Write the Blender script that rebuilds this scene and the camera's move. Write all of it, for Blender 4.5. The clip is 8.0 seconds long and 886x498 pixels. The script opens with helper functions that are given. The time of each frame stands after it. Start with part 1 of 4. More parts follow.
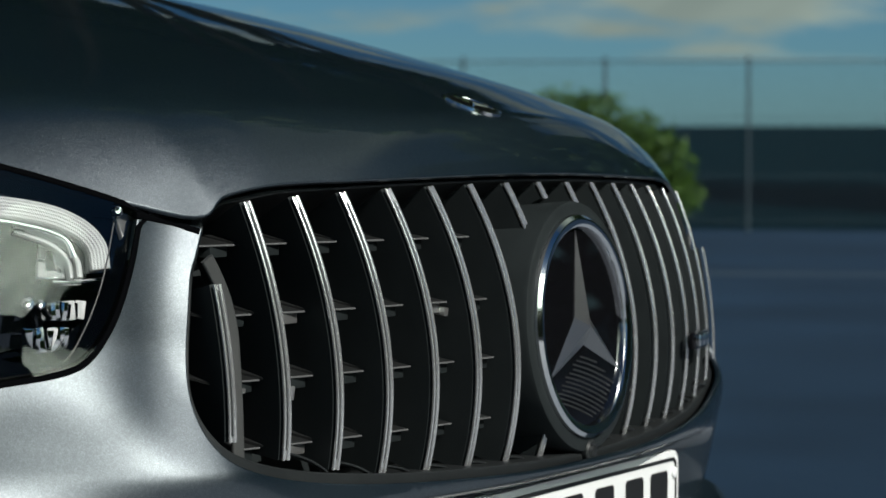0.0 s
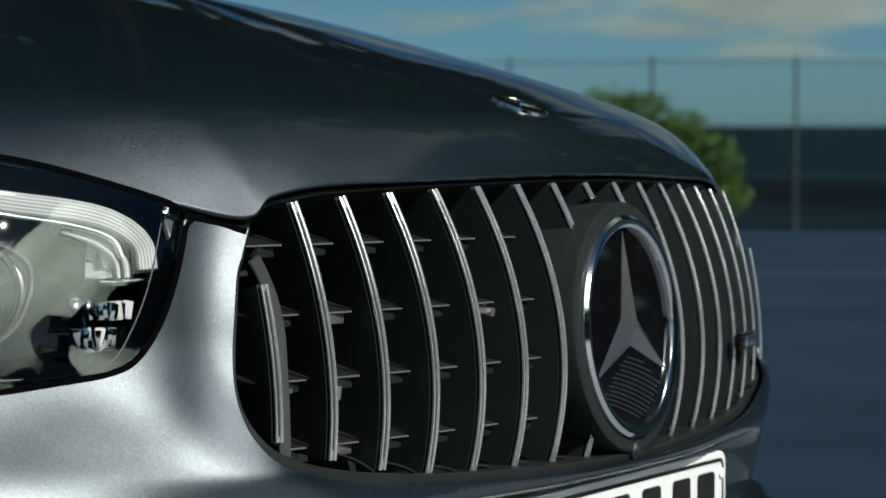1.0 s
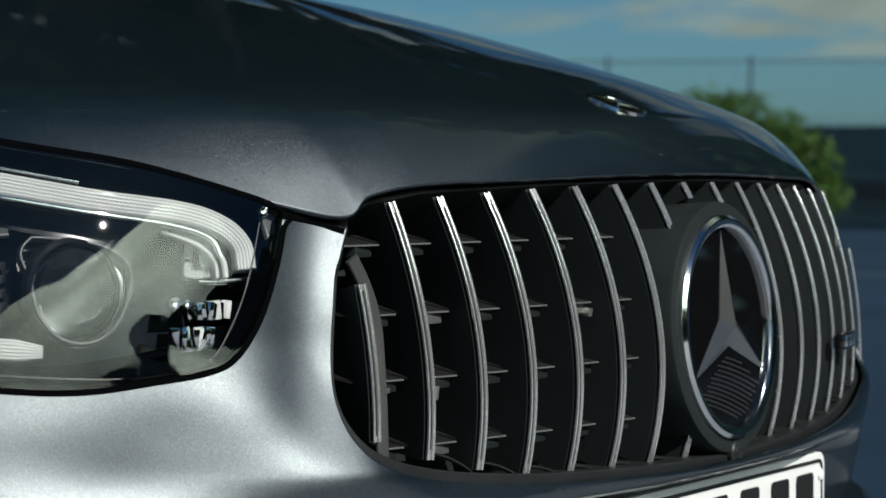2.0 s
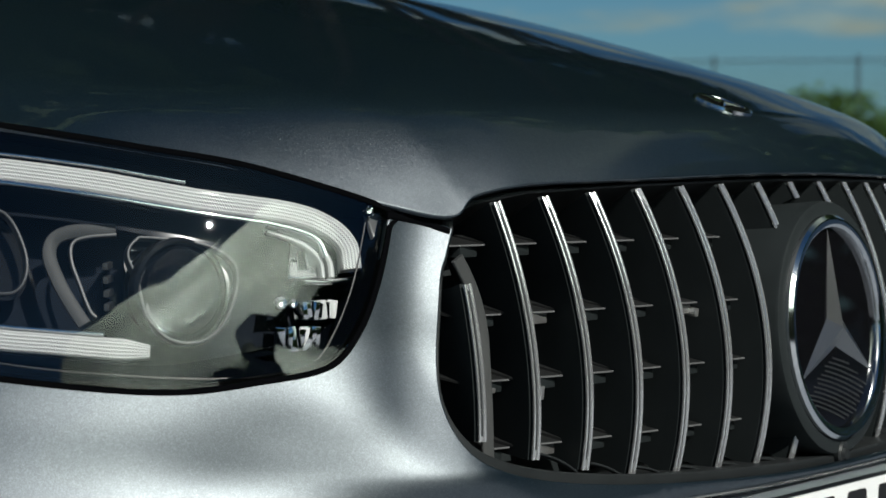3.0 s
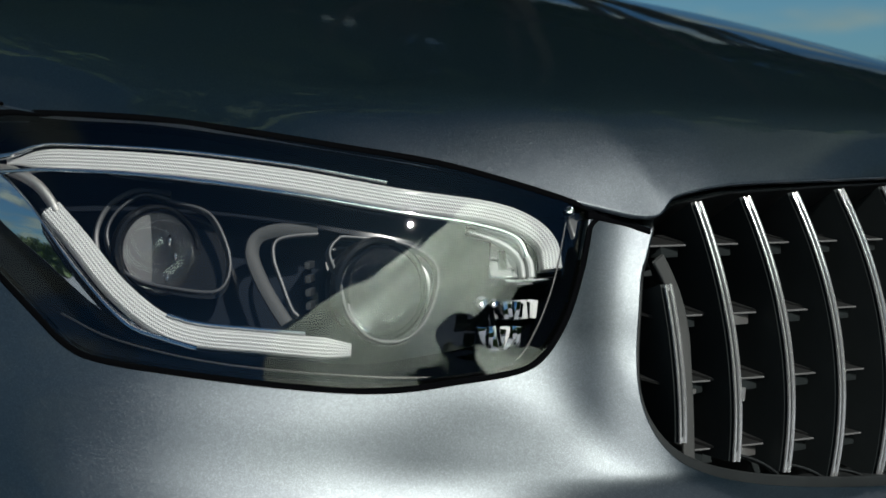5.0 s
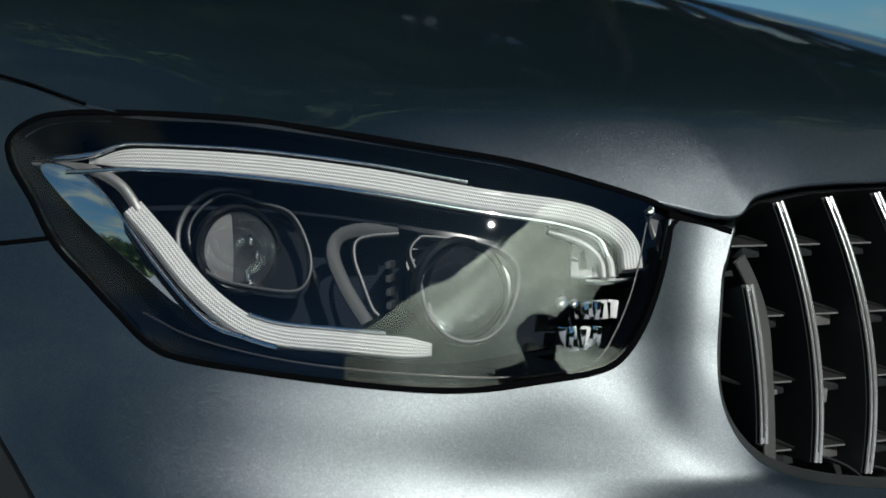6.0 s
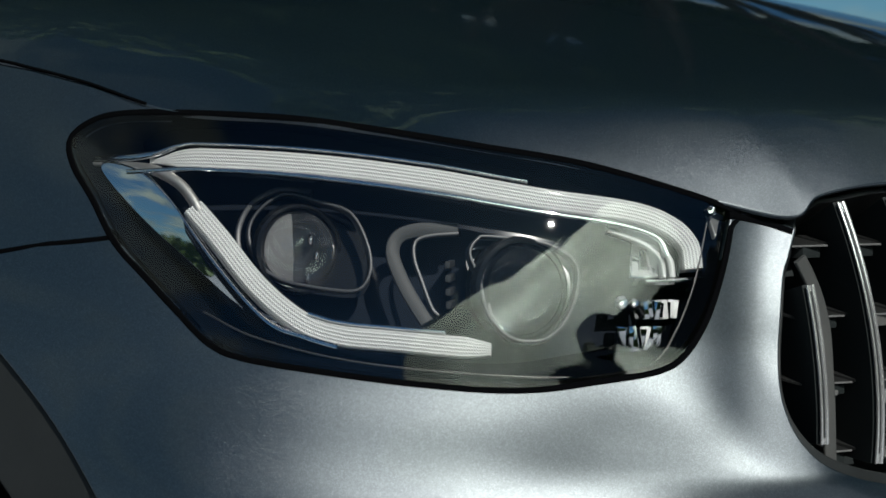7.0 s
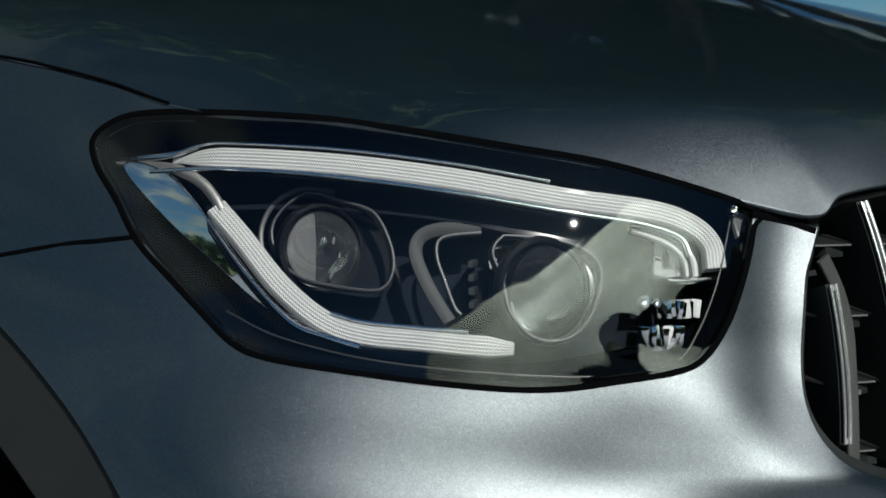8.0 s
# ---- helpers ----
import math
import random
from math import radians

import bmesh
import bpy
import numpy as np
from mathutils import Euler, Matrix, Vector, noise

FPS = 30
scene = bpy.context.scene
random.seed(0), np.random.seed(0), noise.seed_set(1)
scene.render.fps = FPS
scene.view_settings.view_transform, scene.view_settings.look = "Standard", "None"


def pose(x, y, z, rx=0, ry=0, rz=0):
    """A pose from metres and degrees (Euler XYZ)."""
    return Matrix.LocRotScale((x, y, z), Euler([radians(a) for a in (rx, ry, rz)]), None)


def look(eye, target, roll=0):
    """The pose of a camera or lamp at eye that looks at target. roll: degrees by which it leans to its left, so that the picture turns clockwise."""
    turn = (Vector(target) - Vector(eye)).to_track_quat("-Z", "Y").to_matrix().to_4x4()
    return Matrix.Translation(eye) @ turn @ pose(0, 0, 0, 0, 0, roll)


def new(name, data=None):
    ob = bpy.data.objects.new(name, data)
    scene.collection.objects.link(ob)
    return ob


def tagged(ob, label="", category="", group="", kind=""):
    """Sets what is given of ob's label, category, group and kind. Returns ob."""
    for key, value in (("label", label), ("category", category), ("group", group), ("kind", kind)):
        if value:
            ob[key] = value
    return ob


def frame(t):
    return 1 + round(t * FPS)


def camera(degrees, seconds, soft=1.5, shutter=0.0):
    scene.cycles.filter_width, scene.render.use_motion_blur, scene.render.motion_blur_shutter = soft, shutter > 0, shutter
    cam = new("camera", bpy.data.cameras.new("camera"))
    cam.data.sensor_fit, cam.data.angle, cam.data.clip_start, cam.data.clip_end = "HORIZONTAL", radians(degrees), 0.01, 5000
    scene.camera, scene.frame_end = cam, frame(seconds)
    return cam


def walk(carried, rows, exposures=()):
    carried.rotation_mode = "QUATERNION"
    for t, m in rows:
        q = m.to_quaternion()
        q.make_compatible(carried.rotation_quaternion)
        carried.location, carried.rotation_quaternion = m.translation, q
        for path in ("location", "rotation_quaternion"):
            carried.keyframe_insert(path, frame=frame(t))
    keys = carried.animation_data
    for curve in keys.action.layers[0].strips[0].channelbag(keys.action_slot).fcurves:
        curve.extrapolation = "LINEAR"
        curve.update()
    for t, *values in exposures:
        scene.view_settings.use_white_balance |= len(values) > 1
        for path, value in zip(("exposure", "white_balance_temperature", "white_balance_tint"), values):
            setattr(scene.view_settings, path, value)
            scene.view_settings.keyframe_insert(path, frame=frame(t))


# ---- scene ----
from mathutils.geometry import delaunay_2d_cdt

# ---------------------------------------------------------------- camera
# A tripod pan: the eye stays put and turns about 13 degrees to its left.
EYE = (-2.164, -0.978, 0.94)
TURNS = [
    (0.0, 87.324, 0.0, -62.58),
    (0.5, 87.324, 0.009, -62.338),
    (1.0, 87.329, 0.03, -61.570),
    (1.5, 87.330, 0.06, -60.570),
    (3.0, 87.333, 0.19, -57.181),
    (3.5, 87.336, 0.216, -56.104),
    (4.0, 87.337, 0.23, -54.951),
    (4.5, 87.342, 0.23, -53.888),
    (5.0, 87.346, 0.23, -52.841),
    (6.5, 87.348, 0.22, -50.391),
    (7.0, 87.347, 0.23, -49.803),
    (7.5, 87.335, 0.246, -49.455),
    (8.0, 87.336, 0.26, -49.311),
]
cam = camera(19.0, 8.0)
cam.data.dof.use_dof, cam.data.dof.focus_distance, cam.data.dof.aperture_fstop = True, 2.1, 12.0
walk(cam, [(t, pose(*EYE, rx, ry, rz)) for t, rx, ry, rz in TURNS], exposures=[(0.0, 0.0), (8.0, 0.0)])

# ---------------------------------------------------------------- light
SUN_FROM = Vector((-0.277, -0.704, 0.654)).normalized()
world = bpy.data.worlds.new("sky")
scene.world = world
world.use_nodes = True
wn, wl = world.node_tree.nodes, world.node_tree.links
sky = wn.new("ShaderNodeTexSky")
sky.sky_type, sky.sun_disc = "NISHITA", False
sky.sun_elevation = math.asin(SUN_FROM.z)
sky.sun_rotation = math.atan2(SUN_FROM.x, SUN_FROM.y)
sky.air_density, sky.dust_density, sky.ozone_density = 0.6, 0.3, 4.0
wn["Background"].inputs["Strength"].default_value = 0.045


def at_bearing(az, el):
    return Vector((math.cos(radians(el)) * math.sin(radians(az)), math.cos(radians(el)) * math.cos(radians(az)), math.sin(radians(el))))


def cloud_layer():
    """Soft broken cloud on a flat layer high above, over the clear sky, and an unseen bright bank added for the
    headlight lens to reflect.
    """
    co, sep = wn.new("ShaderNodeTexCoord"), wn.new("ShaderNodeSeparateXYZ")
    wl.new(co.outputs["Generated"], sep.inputs["Vector"])
    add = wn.new("ShaderNodeMath")
    add.operation, add.inputs[1].default_value = "ADD", 0.12
    top = wn.new("ShaderNodeMath")
    top.operation, top.inputs[1].default_value = "MAXIMUM", 0.0
    wl.new(sep.outputs["Z"], top.inputs[0])
    wl.new(top.outputs[0], add.inputs[0])
    flat = wn.new("ShaderNodeCombineXYZ")
    for axis in "XY":
        d = wn.new("ShaderNodeMath")
        d.operation = "DIVIDE"
        wl.new(sep.outputs[axis], d.inputs[0])
        wl.new(add.outputs[0], d.inputs[1])
        wl.new(d.outputs[0], flat.inputs[axis])
    tex = wn.new("ShaderNodeTexNoise")
    tex.inputs["Scale"].default_value, tex.inputs["Detail"].default_value, tex.inputs["Roughness"].default_value = 1.5, 6, 0.55
    wl.new(flat.outputs[0], tex.inputs["Vector"])
    edge = wn.new("ShaderNodeMapRange")
    edge.interpolation_type = "SMOOTHSTEP"
    edge.inputs["From Min"].default_value, edge.inputs["From Max"].default_value = 0.460, 0.640
    edge.inputs["To Max"].default_value = 0.85
    toward = wn.new("ShaderNodeVectorMath")
    toward.operation, toward.inputs[1].default_value = "DOT_PRODUCT", SUN_FROM
    wl.new(co.outputs["Generated"], toward.inputs[0])
    # Unseen bright cloud, placed so that the lens mirrors it as haze.
    bright = wn.new("ShaderNodeVectorMath")
    bright.operation, bright.inputs[1].default_value = "DOT_PRODUCT", at_bearing(199, 15)
    wl.new(co.outputs["Generated"], bright.inputs[0])
    veil = wn.new("ShaderNodeMapRange")
    veil.interpolation_type = "SMOOTHSTEP"
    veil.inputs["From Min"].default_value, veil.inputs["From Max"].default_value, veil.inputs["To Max"].default_value = 0.850, 0.895, 0.60
    # the cloud is drawn out in long streaks
    stretch = wn.new("ShaderNodeCombineXYZ")
    for axis, way, size in (("X", STREAK, 1.6), ("Y", STREAK.cross(at_bearing(197, 21)), 9.0)):
        d = wn.new("ShaderNodeVectorMath")
        d.operation, d.inputs[1].default_value = "DOT_PRODUCT", way * size
        wl.new(co.outputs["Generated"], d.inputs[0])
        wl.new(d.outputs["Value"], stretch.inputs[axis])
    wisps = wn.new("ShaderNodeTexNoise")
    wisps.inputs["Scale"].default_value, wisps.inputs["Detail"].default_value = 1.0, 5
    wl.new(stretch.outputs[0], wisps.inputs["Vector"])
    past = wn.new("ShaderNodeVectorMath")
    past.operation, past.inputs[1].default_value = "DOT_PRODUCT", FRONT
    wl.new(co.outputs["Generated"], past.inputs[0])
    fray = wn.new("ShaderNodeMath")
    fray.operation, fray.inputs[1].default_value = "MULTIPLY_ADD", 0.16
    wl.new(wisps.outputs["Fac"], fray.inputs[0])
    wl.new(past.outputs["Value"], fray.inputs[2])
    front = wn.new("ShaderNodeMapRange")
    front.interpolation_type = "SMOOTHSTEP"
    front.inputs["From Min"].default_value, front.inputs["From Max"].default_value = 0.090, 0.140
    wl.new(fray.outputs["Value"], front.inputs["Value"])
    wl.new(bright.outputs["Value"], veil.inputs["Value"])
    bank_of = wn.new("ShaderNodeMath")
    bank_of.operation = "MULTIPLY"
    wl.new(front.outputs["Result"], bank_of.inputs[0])
    wl.new(veil.outputs["Result"], bank_of.inputs[1])
    clear = wn.new("ShaderNodeMapRange")
    clear.inputs["From Min"].default_value, clear.inputs["From Max"].default_value, clear.inputs["To Max"].default_value = 0.62, 0.80, -0.30
    wl.new(toward.outputs["Value"], clear.inputs["Value"])
    thin = wn.new("ShaderNodeMath")
    wl.new(tex.outputs["Fac"], thin.inputs[0])
    wl.new(clear.outputs["Result"], thin.inputs[1])
    thick = wn.new("ShaderNodeMath")
    wl.new(thin.outputs["Value"], thick.inputs[0])
    wl.new(bank_of.outputs["Value"], thick.inputs[1])
    wl.new(thick.outputs["Value"], edge.inputs["Value"])
    mix = wn.new("ShaderNodeMix")
    mix.data_type = "RGBA"
    turn = wn.new("ShaderNodeMapRange")
    turn.inputs["From Min"].default_value = -1.0
    wl.new(toward.outputs["Value"], turn.inputs["Value"])
    glow = wn.new("ShaderNodeFloatCurve")
    curve = glow.mapping.curves[0]
    curve.points[0].location, curve.points[1].location = (0.0, 0.04), (1.0, 1.0)
    for q in ((0.25, 0.034), (0.48, 0.029), (0.70, 0.027), (0.87, 0.024), (0.92, 0.09), (0.965, 0.25)):
        curve.points.new(*q)
    glow.mapping.update()
    wl.new(turn.outputs["Result"], glow.inputs["Value"])
    scale = wn.new("ShaderNodeMath")
    scale.operation = "MULTIPLY"
    uneven = wn.new("ShaderNodeMapRange")
    uneven.inputs["From Min"].default_value, uneven.inputs["From Max"].default_value = 0.3, 0.7
    uneven.inputs["To Min"].default_value, uneven.inputs["To Max"].default_value = 9.0, 50.0
    wl.new(wisps.outputs["Fac"], uneven.inputs["Value"])
    wl.new(uneven.outputs["Result"], scale.inputs[1])
    wl.new(glow.outputs["Value"], scale.inputs[0])
    lit = wn.new("ShaderNodeVectorMath")
    lit.operation, lit.inputs[0].default_value = "SCALE", CLOUD[:3]
    wl.new(scale.outputs["Value"], lit.inputs["Scale"])
    wl.new(lit.outputs["Vector"], mix.inputs["B"])
    low = wn.new("ShaderNodeMapRange")
    low.interpolation_type = "SMOOTHSTEP"
    low.inputs["From Min"].default_value, low.inputs["From Max"].default_value = 0.0225, 0.029
    wl.new(sep.outputs["Z"], low.inputs["Value"])
    cover = wn.new("ShaderNodeMath")
    cover.operation = "MULTIPLY"
    wl.new(edge.outputs["Result"], cover.inputs[0])
    wl.new(low.outputs["Result"], cover.inputs[1])
    wl.new(cover.outputs["Value"], mix.inputs["Factor"])
    wl.new(sky.outputs["Color"], mix.inputs["A"])
    tint = wn.new("ShaderNodeMix")
    tint.data_type, tint.blend_type = "RGBA", "MULTIPLY"
    tint.inputs["Factor"].default_value, tint.inputs["B"].default_value = 1.0, AIR
    wl.new(mix.outputs["Result"], tint.inputs["A"])
    wl.new(tint.outputs["Result"], wn["Background"].inputs["Color"])


CLOUD = (11.0, 8.0, 6.3, 1)
AIR = (0.56, 0.91, 0.97, 1)
# edge of the unseen bright cloud, slanted to fit the haze reflected in the headlight lens
STREAK = (at_bearing(236, 15) - at_bearing(203, 40)).normalized()
FRONT = at_bearing(203, 40).cross(at_bearing(236, 15)).normalized()
cloud_layer()

sun = new("sun", bpy.data.lights.new("sun", "SUN"))
sun.data.energy, sun.data.angle, sun.data.color = 4.7, radians(0.53), (1.0, 0.98, 0.93)
sun.matrix_world = look(SUN_FROM * 30, (0, 0, 0))


# ---------------------------------------------------------------- materials
def material(name, colour, rough=0.5, metal=0.0, **more):
    m = bpy.data.materials.new(name)
    m.use_nodes = True
    b = m.node_tree.nodes["Principled BSDF"]
    b.inputs["Base Color"].default_value = (*colour, 1)
    b.inputs["Roughness"].default_value = rough
    b.inputs["Metallic"].default_value = metal
    for key, value in more.items():
        b.inputs[key.replace("_", " ")].default_value = value
    return m


def grain(m, scale, depth, rough=0.0, colour=0.0, detail=6.0):
    """Fine relief, and a mottling of gloss and colour, in the object's own metres."""
    n, l = m.node_tree.nodes, m.node_tree.links
    b = n["Principled BSDF"]
    co = n.new("ShaderNodeTexCoord")
    tex = n.new("ShaderNodeTexNoise")
    tex.inputs["Scale"].default_value, tex.inputs["Detail"].default_value = scale, detail
    l.new(co.outputs["Object"], tex.inputs["Vector"])
    if depth:
        bump = n.new("ShaderNodeBump")
        bump.inputs["Distance"].default_value, bump.inputs["Strength"].default_value = depth, 1.0
        l.new(tex.outputs["Fac"], bump.inputs["Height"])
        l.new(bump.outputs["Normal"], b.inputs["Normal"])
    wide = n.new("ShaderNodeTexNoise")
    wide.inputs["Scale"].default_value, wide.inputs["Detail"].default_value = scale / 12, 4
    l.new(co.outputs["Object"], wide.inputs["Vector"])
    if rough:
        mr = n.new("ShaderNodeMapRange")
        base = b.inputs["Roughness"].default_value
        mr.inputs["To Min"].default_value, mr.inputs["To Max"].default_value = max(base - rough, 0.01), base + rough
        l.new(wide.outputs["Fac"], mr.inputs["Value"])
        l.new(mr.outputs["Result"], b.inputs["Roughness"])
    if colour:
        mix = n.new("ShaderNodeMix")
        mix.data_type = "RGBA"
        c = list(b.inputs["Base Color"].default_value)[:3]
        mix.inputs["A"].default_value = (*[v * (1 - colour) for v in c], 1)
        mix.inputs["B"].default_value = (*[min(v * (1 + colour), 1) for v in c], 1)
        l.new(wide.outputs["Fac"], mix.inputs["Factor"])
        l.new(mix.outputs["Result"], b.inputs["Base Color"])
    return m


def car_paint():
    """Dark grey metallic paint: fine aluminium flakes, each a little tilted, under a clear coat with a faint orange peel."""
    m = bpy.data.materials.new("grey_metallic_paint")
    m.use_nodes = True
    n, l = m.node_tree.nodes, m.node_tree.links
    n.remove(n["Principled BSDF"])
    co, flake, sep = n.new("ShaderNodeTexCoord"), n.new("ShaderNodeTexVoronoi"), n.new("ShaderNodeSeparateColor")
    flake.inputs["Scale"].default_value = 2500
    l.new(co.outputs["Object"], flake.inputs["Vector"])
    l.new(flake.outputs["Color"], sep.inputs["Color"])
    rough, shade = n.new("ShaderNodeMapRange"), n.new("ShaderNodeMix")
    rough.inputs["To Min"].default_value, rough.inputs["To Max"].default_value = FLAKE_ROUGH
    l.new(sep.outputs["Red"], rough.inputs["Value"])
    shade.data_type = "RGBA"
    shade.inputs["A"].default_value, shade.inputs["B"].default_value = FLAKE_DARK, FLAKE_LIGHT
    few = n.new("ShaderNodeMath")
    few.operation, few.inputs[1].default_value = "POWER", 4.0
    l.new(sep.outputs["Green"], few.inputs[0])
    l.new(few.outputs["Value"], shade.inputs["Factor"])
    metal, coat, mix, fres = (n.new("ShaderNode" + k) for k in ("BsdfGlossy", "BsdfGlossy", "MixShader", "Fresnel"))
    metal.distribution = "BECKMANN"
    l.new(rough.outputs["Result"], metal.inputs["Roughness"])
    l.new(shade.outputs["Result"], metal.inputs["Color"])
    coat.inputs["Roughness"].default_value = 0.02
    coat.inputs["Color"].default_value = (1, 1, 1, 1)
    fres.inputs["IOR"].default_value = 1.45
    peel, bump = n.new("ShaderNodeTexNoise"), n.new("ShaderNodeBump")
    peel.inputs["Scale"].default_value = 160
    bump.inputs["Distance"].default_value, bump.inputs["Strength"].default_value = 0.00004, 1.0
    l.new(co.outputs["Object"], peel.inputs["Vector"])
    l.new(peel.outputs["Fac"], bump.inputs["Height"])
    l.new(bump.outputs["Normal"], coat.inputs["Normal"])
    shine = n.new("ShaderNodeMath")
    shine.operation, shine.inputs[1].default_value = "MULTIPLY", COAT
    l.new(fres.outputs["Fac"], shine.inputs[0])
    l.new(shine.outputs["Value"], mix.inputs["Fac"])
    body, both = n.new("ShaderNodeBsdfDiffuse"), n.new("ShaderNodeAddShader")
    body.inputs["Color"].default_value = PIGMENT
    l.new(metal.outputs["BSDF"], both.inputs[0])
    l.new(body.outputs["BSDF"], both.inputs[1])
    l.new(both.outputs["Shader"], mix.inputs[1])
    l.new(coat.outputs["BSDF"], mix.inputs[2])
    l.new(mix.outputs["Shader"], n["Material Output"].inputs["Surface"])
    return m


COAT = 0.68
PIGMENT = (0.0026, 0.0062, 0.0092, 1)
FLAKE_ROUGH = 0.42, 0.58
FLAKE_DARK, FLAKE_LIGHT = (0.120, 0.131, 0.140, 1), (0.218, 0.239, 0.257, 1)
PAINT = car_paint()
CHROME = grain(material("chrome", (0.78, 0.79, 0.80), 0.09, 1.0), 220, 0.00004, 0.03)
BAR_SILVER = grain(material("bar_silver", (0.54, 0.55, 0.55), 0.18, 0.74), 350, 0.00008, 0.06, 0.12)
SATIN_CHROME = grain(material("satin_chrome", (0.30, 0.305, 0.31), 0.30, 1.0), 300, 0.00003, 0.05)
BLACK_PLASTIC = grain(material("black_plastic", (0.015, 0.017, 0.0175), 0.42, 0.0, Specular_IOR_Level=0.3), 500, 0.0001, 0.06, 0.2)
SLAT_PLASTIC = grain(material("slat_plastic", (0.018, 0.019, 0.019), 0.30), 500, 0.0001, 0.06, 0.2)
GRILLE_BLACK = grain(material("grille_black", (0.0150, 0.0185, 0.0190), 0.5, 0.0, Specular_IOR_Level=0.18), 500, 0.0001, 0.06, 0.2)
# Black of the lamp's edging, also painted in as shade along panel gaps.
SEAL_AND_GAP = grain(material("black_seal_and_gap_shade", (0.0020, 0.0022, 0.0026), 0.6, 0.0, Specular_IOR_Level=0.0), 300, 0.0, 0.05)
PIANO_BLACK = material("dark_emblem_glass", (0.004, 0.004, 0.005), 0.015, 0.0, Specular_IOR_Level=0.6)
GLOSS_BLACK = grain(material("gloss_black", (0.006, 0.006, 0.007), 0.08), 60, 0.0, 0.03)
# For the emblem's painted-in reflected stripes and the lamp's bezel line.
STRIPE_AND_BEZEL = grain(material("stripe_and_bezel", (0.018, 0.019, 0.019), 0.4), 400, 0.0, 0.06, 0.15)
GREY_PLASTIC = grain(material("grey_plastic", (0.075, 0.078, 0.076), 0.5), 400, 0.0001, 0.06, 0.15)
LINER_PLASTIC = grain(material("liner_plastic", (0.040, 0.042, 0.041), 0.5), 400, 0.0001, 0.06, 0.15)
# Lighter grey that paints in sheen on the slat edges and lens edge.
EDGE_SHEEN = grain(material("edge_sheen", (0.09, 0.092, 0.092), 0.3), 400, 0.0001, 0.06, 0.15)
RUBBER = grain(material("rubber", (0.01, 0.01, 0.01), 0.7), 300, 0.0002, 0.08, 0.3)
NAVY_TRIM = grain(material("lamp_trim", (0.010, 0.013, 0.018), 0.10, 0.0, Specular_IOR_Level=0.15), 200, 0.0, 0.03, 0.1)
# The recess's dark is put into the colour: lamp_trim, darkened and without gloss.
DARKENED_TRIM = grain(material("darkened_lamp_trim", (0.0020, 0.0030, 0.0050), 0.5, 0.0, Specular_IOR_Level=0.0), 200, 0.0, 0.05, 0.1)
LIGHT_GUIDE = material("light_guide", (0.82, 0.84, 0.84), 0.25, 0.0, Transmission_Weight=0.25, Coat_Weight=0.5)
BARE_METAL = grain(material("bare_metal", (0.6, 0.6, 0.58), 0.35, 0.9), 300, 0.0001, 0.08, 0.1)
PLATE_WHITE = grain(material("plate_white", (0.78, 0.79, 0.78), 0.35), 200, 0.00005, 0.06, 0.04)
PLATE_BLACK = material("plate_black", (0.01, 0.01, 0.01), 0.4)


def glass(name, tint=(1, 1, 1), rough=0.0):
    """A thin clear cover: straight through, with the gloss of its two faces."""
    m = bpy.data.materials.new(name)
    m.use_nodes = True
    n, l = m.node_tree.nodes, m.node_tree.links
    n.remove(n["Principled BSDF"])
    clear, gloss, mix, fr = (n.new("ShaderNode" + k) for k in ("BsdfTransparent", "BsdfGlossy", "MixShader", "Fresnel"))
    clear.inputs["Color"].default_value = (*tint, 1)
    gloss.inputs["Roughness"].default_value = rough
    fr.inputs["IOR"].default_value = 1.75
    l.new(fr.outputs["Fac"], mix.inputs["Fac"])
    l.new(clear.outputs["BSDF"], mix.inputs[1])
    l.new(gloss.outputs["BSDF"], mix.inputs[2])
    l.new(mix.outputs["Shader"], n["Material Output"].inputs["Surface"])
    return m


CLEAR = glass("clear_lens", (0.96, 0.97, 0.97), 0.008)
LENS_GLASS = material("projector_glass", (1, 1, 1), 0.0, 0.0, Transmission_Weight=1.0, IOR=1.5)


# ---------------------------------------------------------------- forms
def spline(points, n=12, closed=False):
    """A Catmull-Rom line through points of any dimension."""
    p = np.array(points, float)
    p = np.vstack([p[-1:], p, p[:2]]) if closed else np.vstack([2 * p[0] - p[1], p, 2 * p[-1] - p[-2]])
    out = []
    for i in range(1, len(p) - 2):
        t = np.linspace(0, 1, n, endpoint=False)[:, None]
        a, b, c, d = p[i - 1], p[i], p[i + 1], p[i + 2]
        out.append(0.5 * (2 * b + (c - a) * t + (2 * a - 5 * b + 4 * c - d) * t ** 2 + (3 * b - a - 3 * c + d) * t ** 3))
    if not closed:
        out.append(p[-2:-1])
    return np.vstack(out)


# The front's outline seen from above, from its middle outwards and back along the side.
PLAN = spline([(0, -.012), (.15, -.006), (.30, .016), (.43, .050), (.54, .092), (.64, .150), (.73, .228), (.80, .320), (.85, .430), (.885, .56), (.91, .72), (.93, .95), (.94, 1.3), (.945, 1.8)], 60)
PLAN_S = np.r_[0, np.cumsum(np.hypot(*np.diff(PLAN, axis=0).T))]
PLAN_T = np.gradient(PLAN, axis=0)
PLAN_T /= np.hypot(*PLAN_T.T)[:, None]
LEAN_LINE = spline([(.2, .075), (.3, .05), (.5, .02), (.60, .004), (.68, 0), (.74, .003), (.79, .009), (.85, .024), (.92, .052), (.98, .085), (1.04, .125), (1.1, .17)], 20)


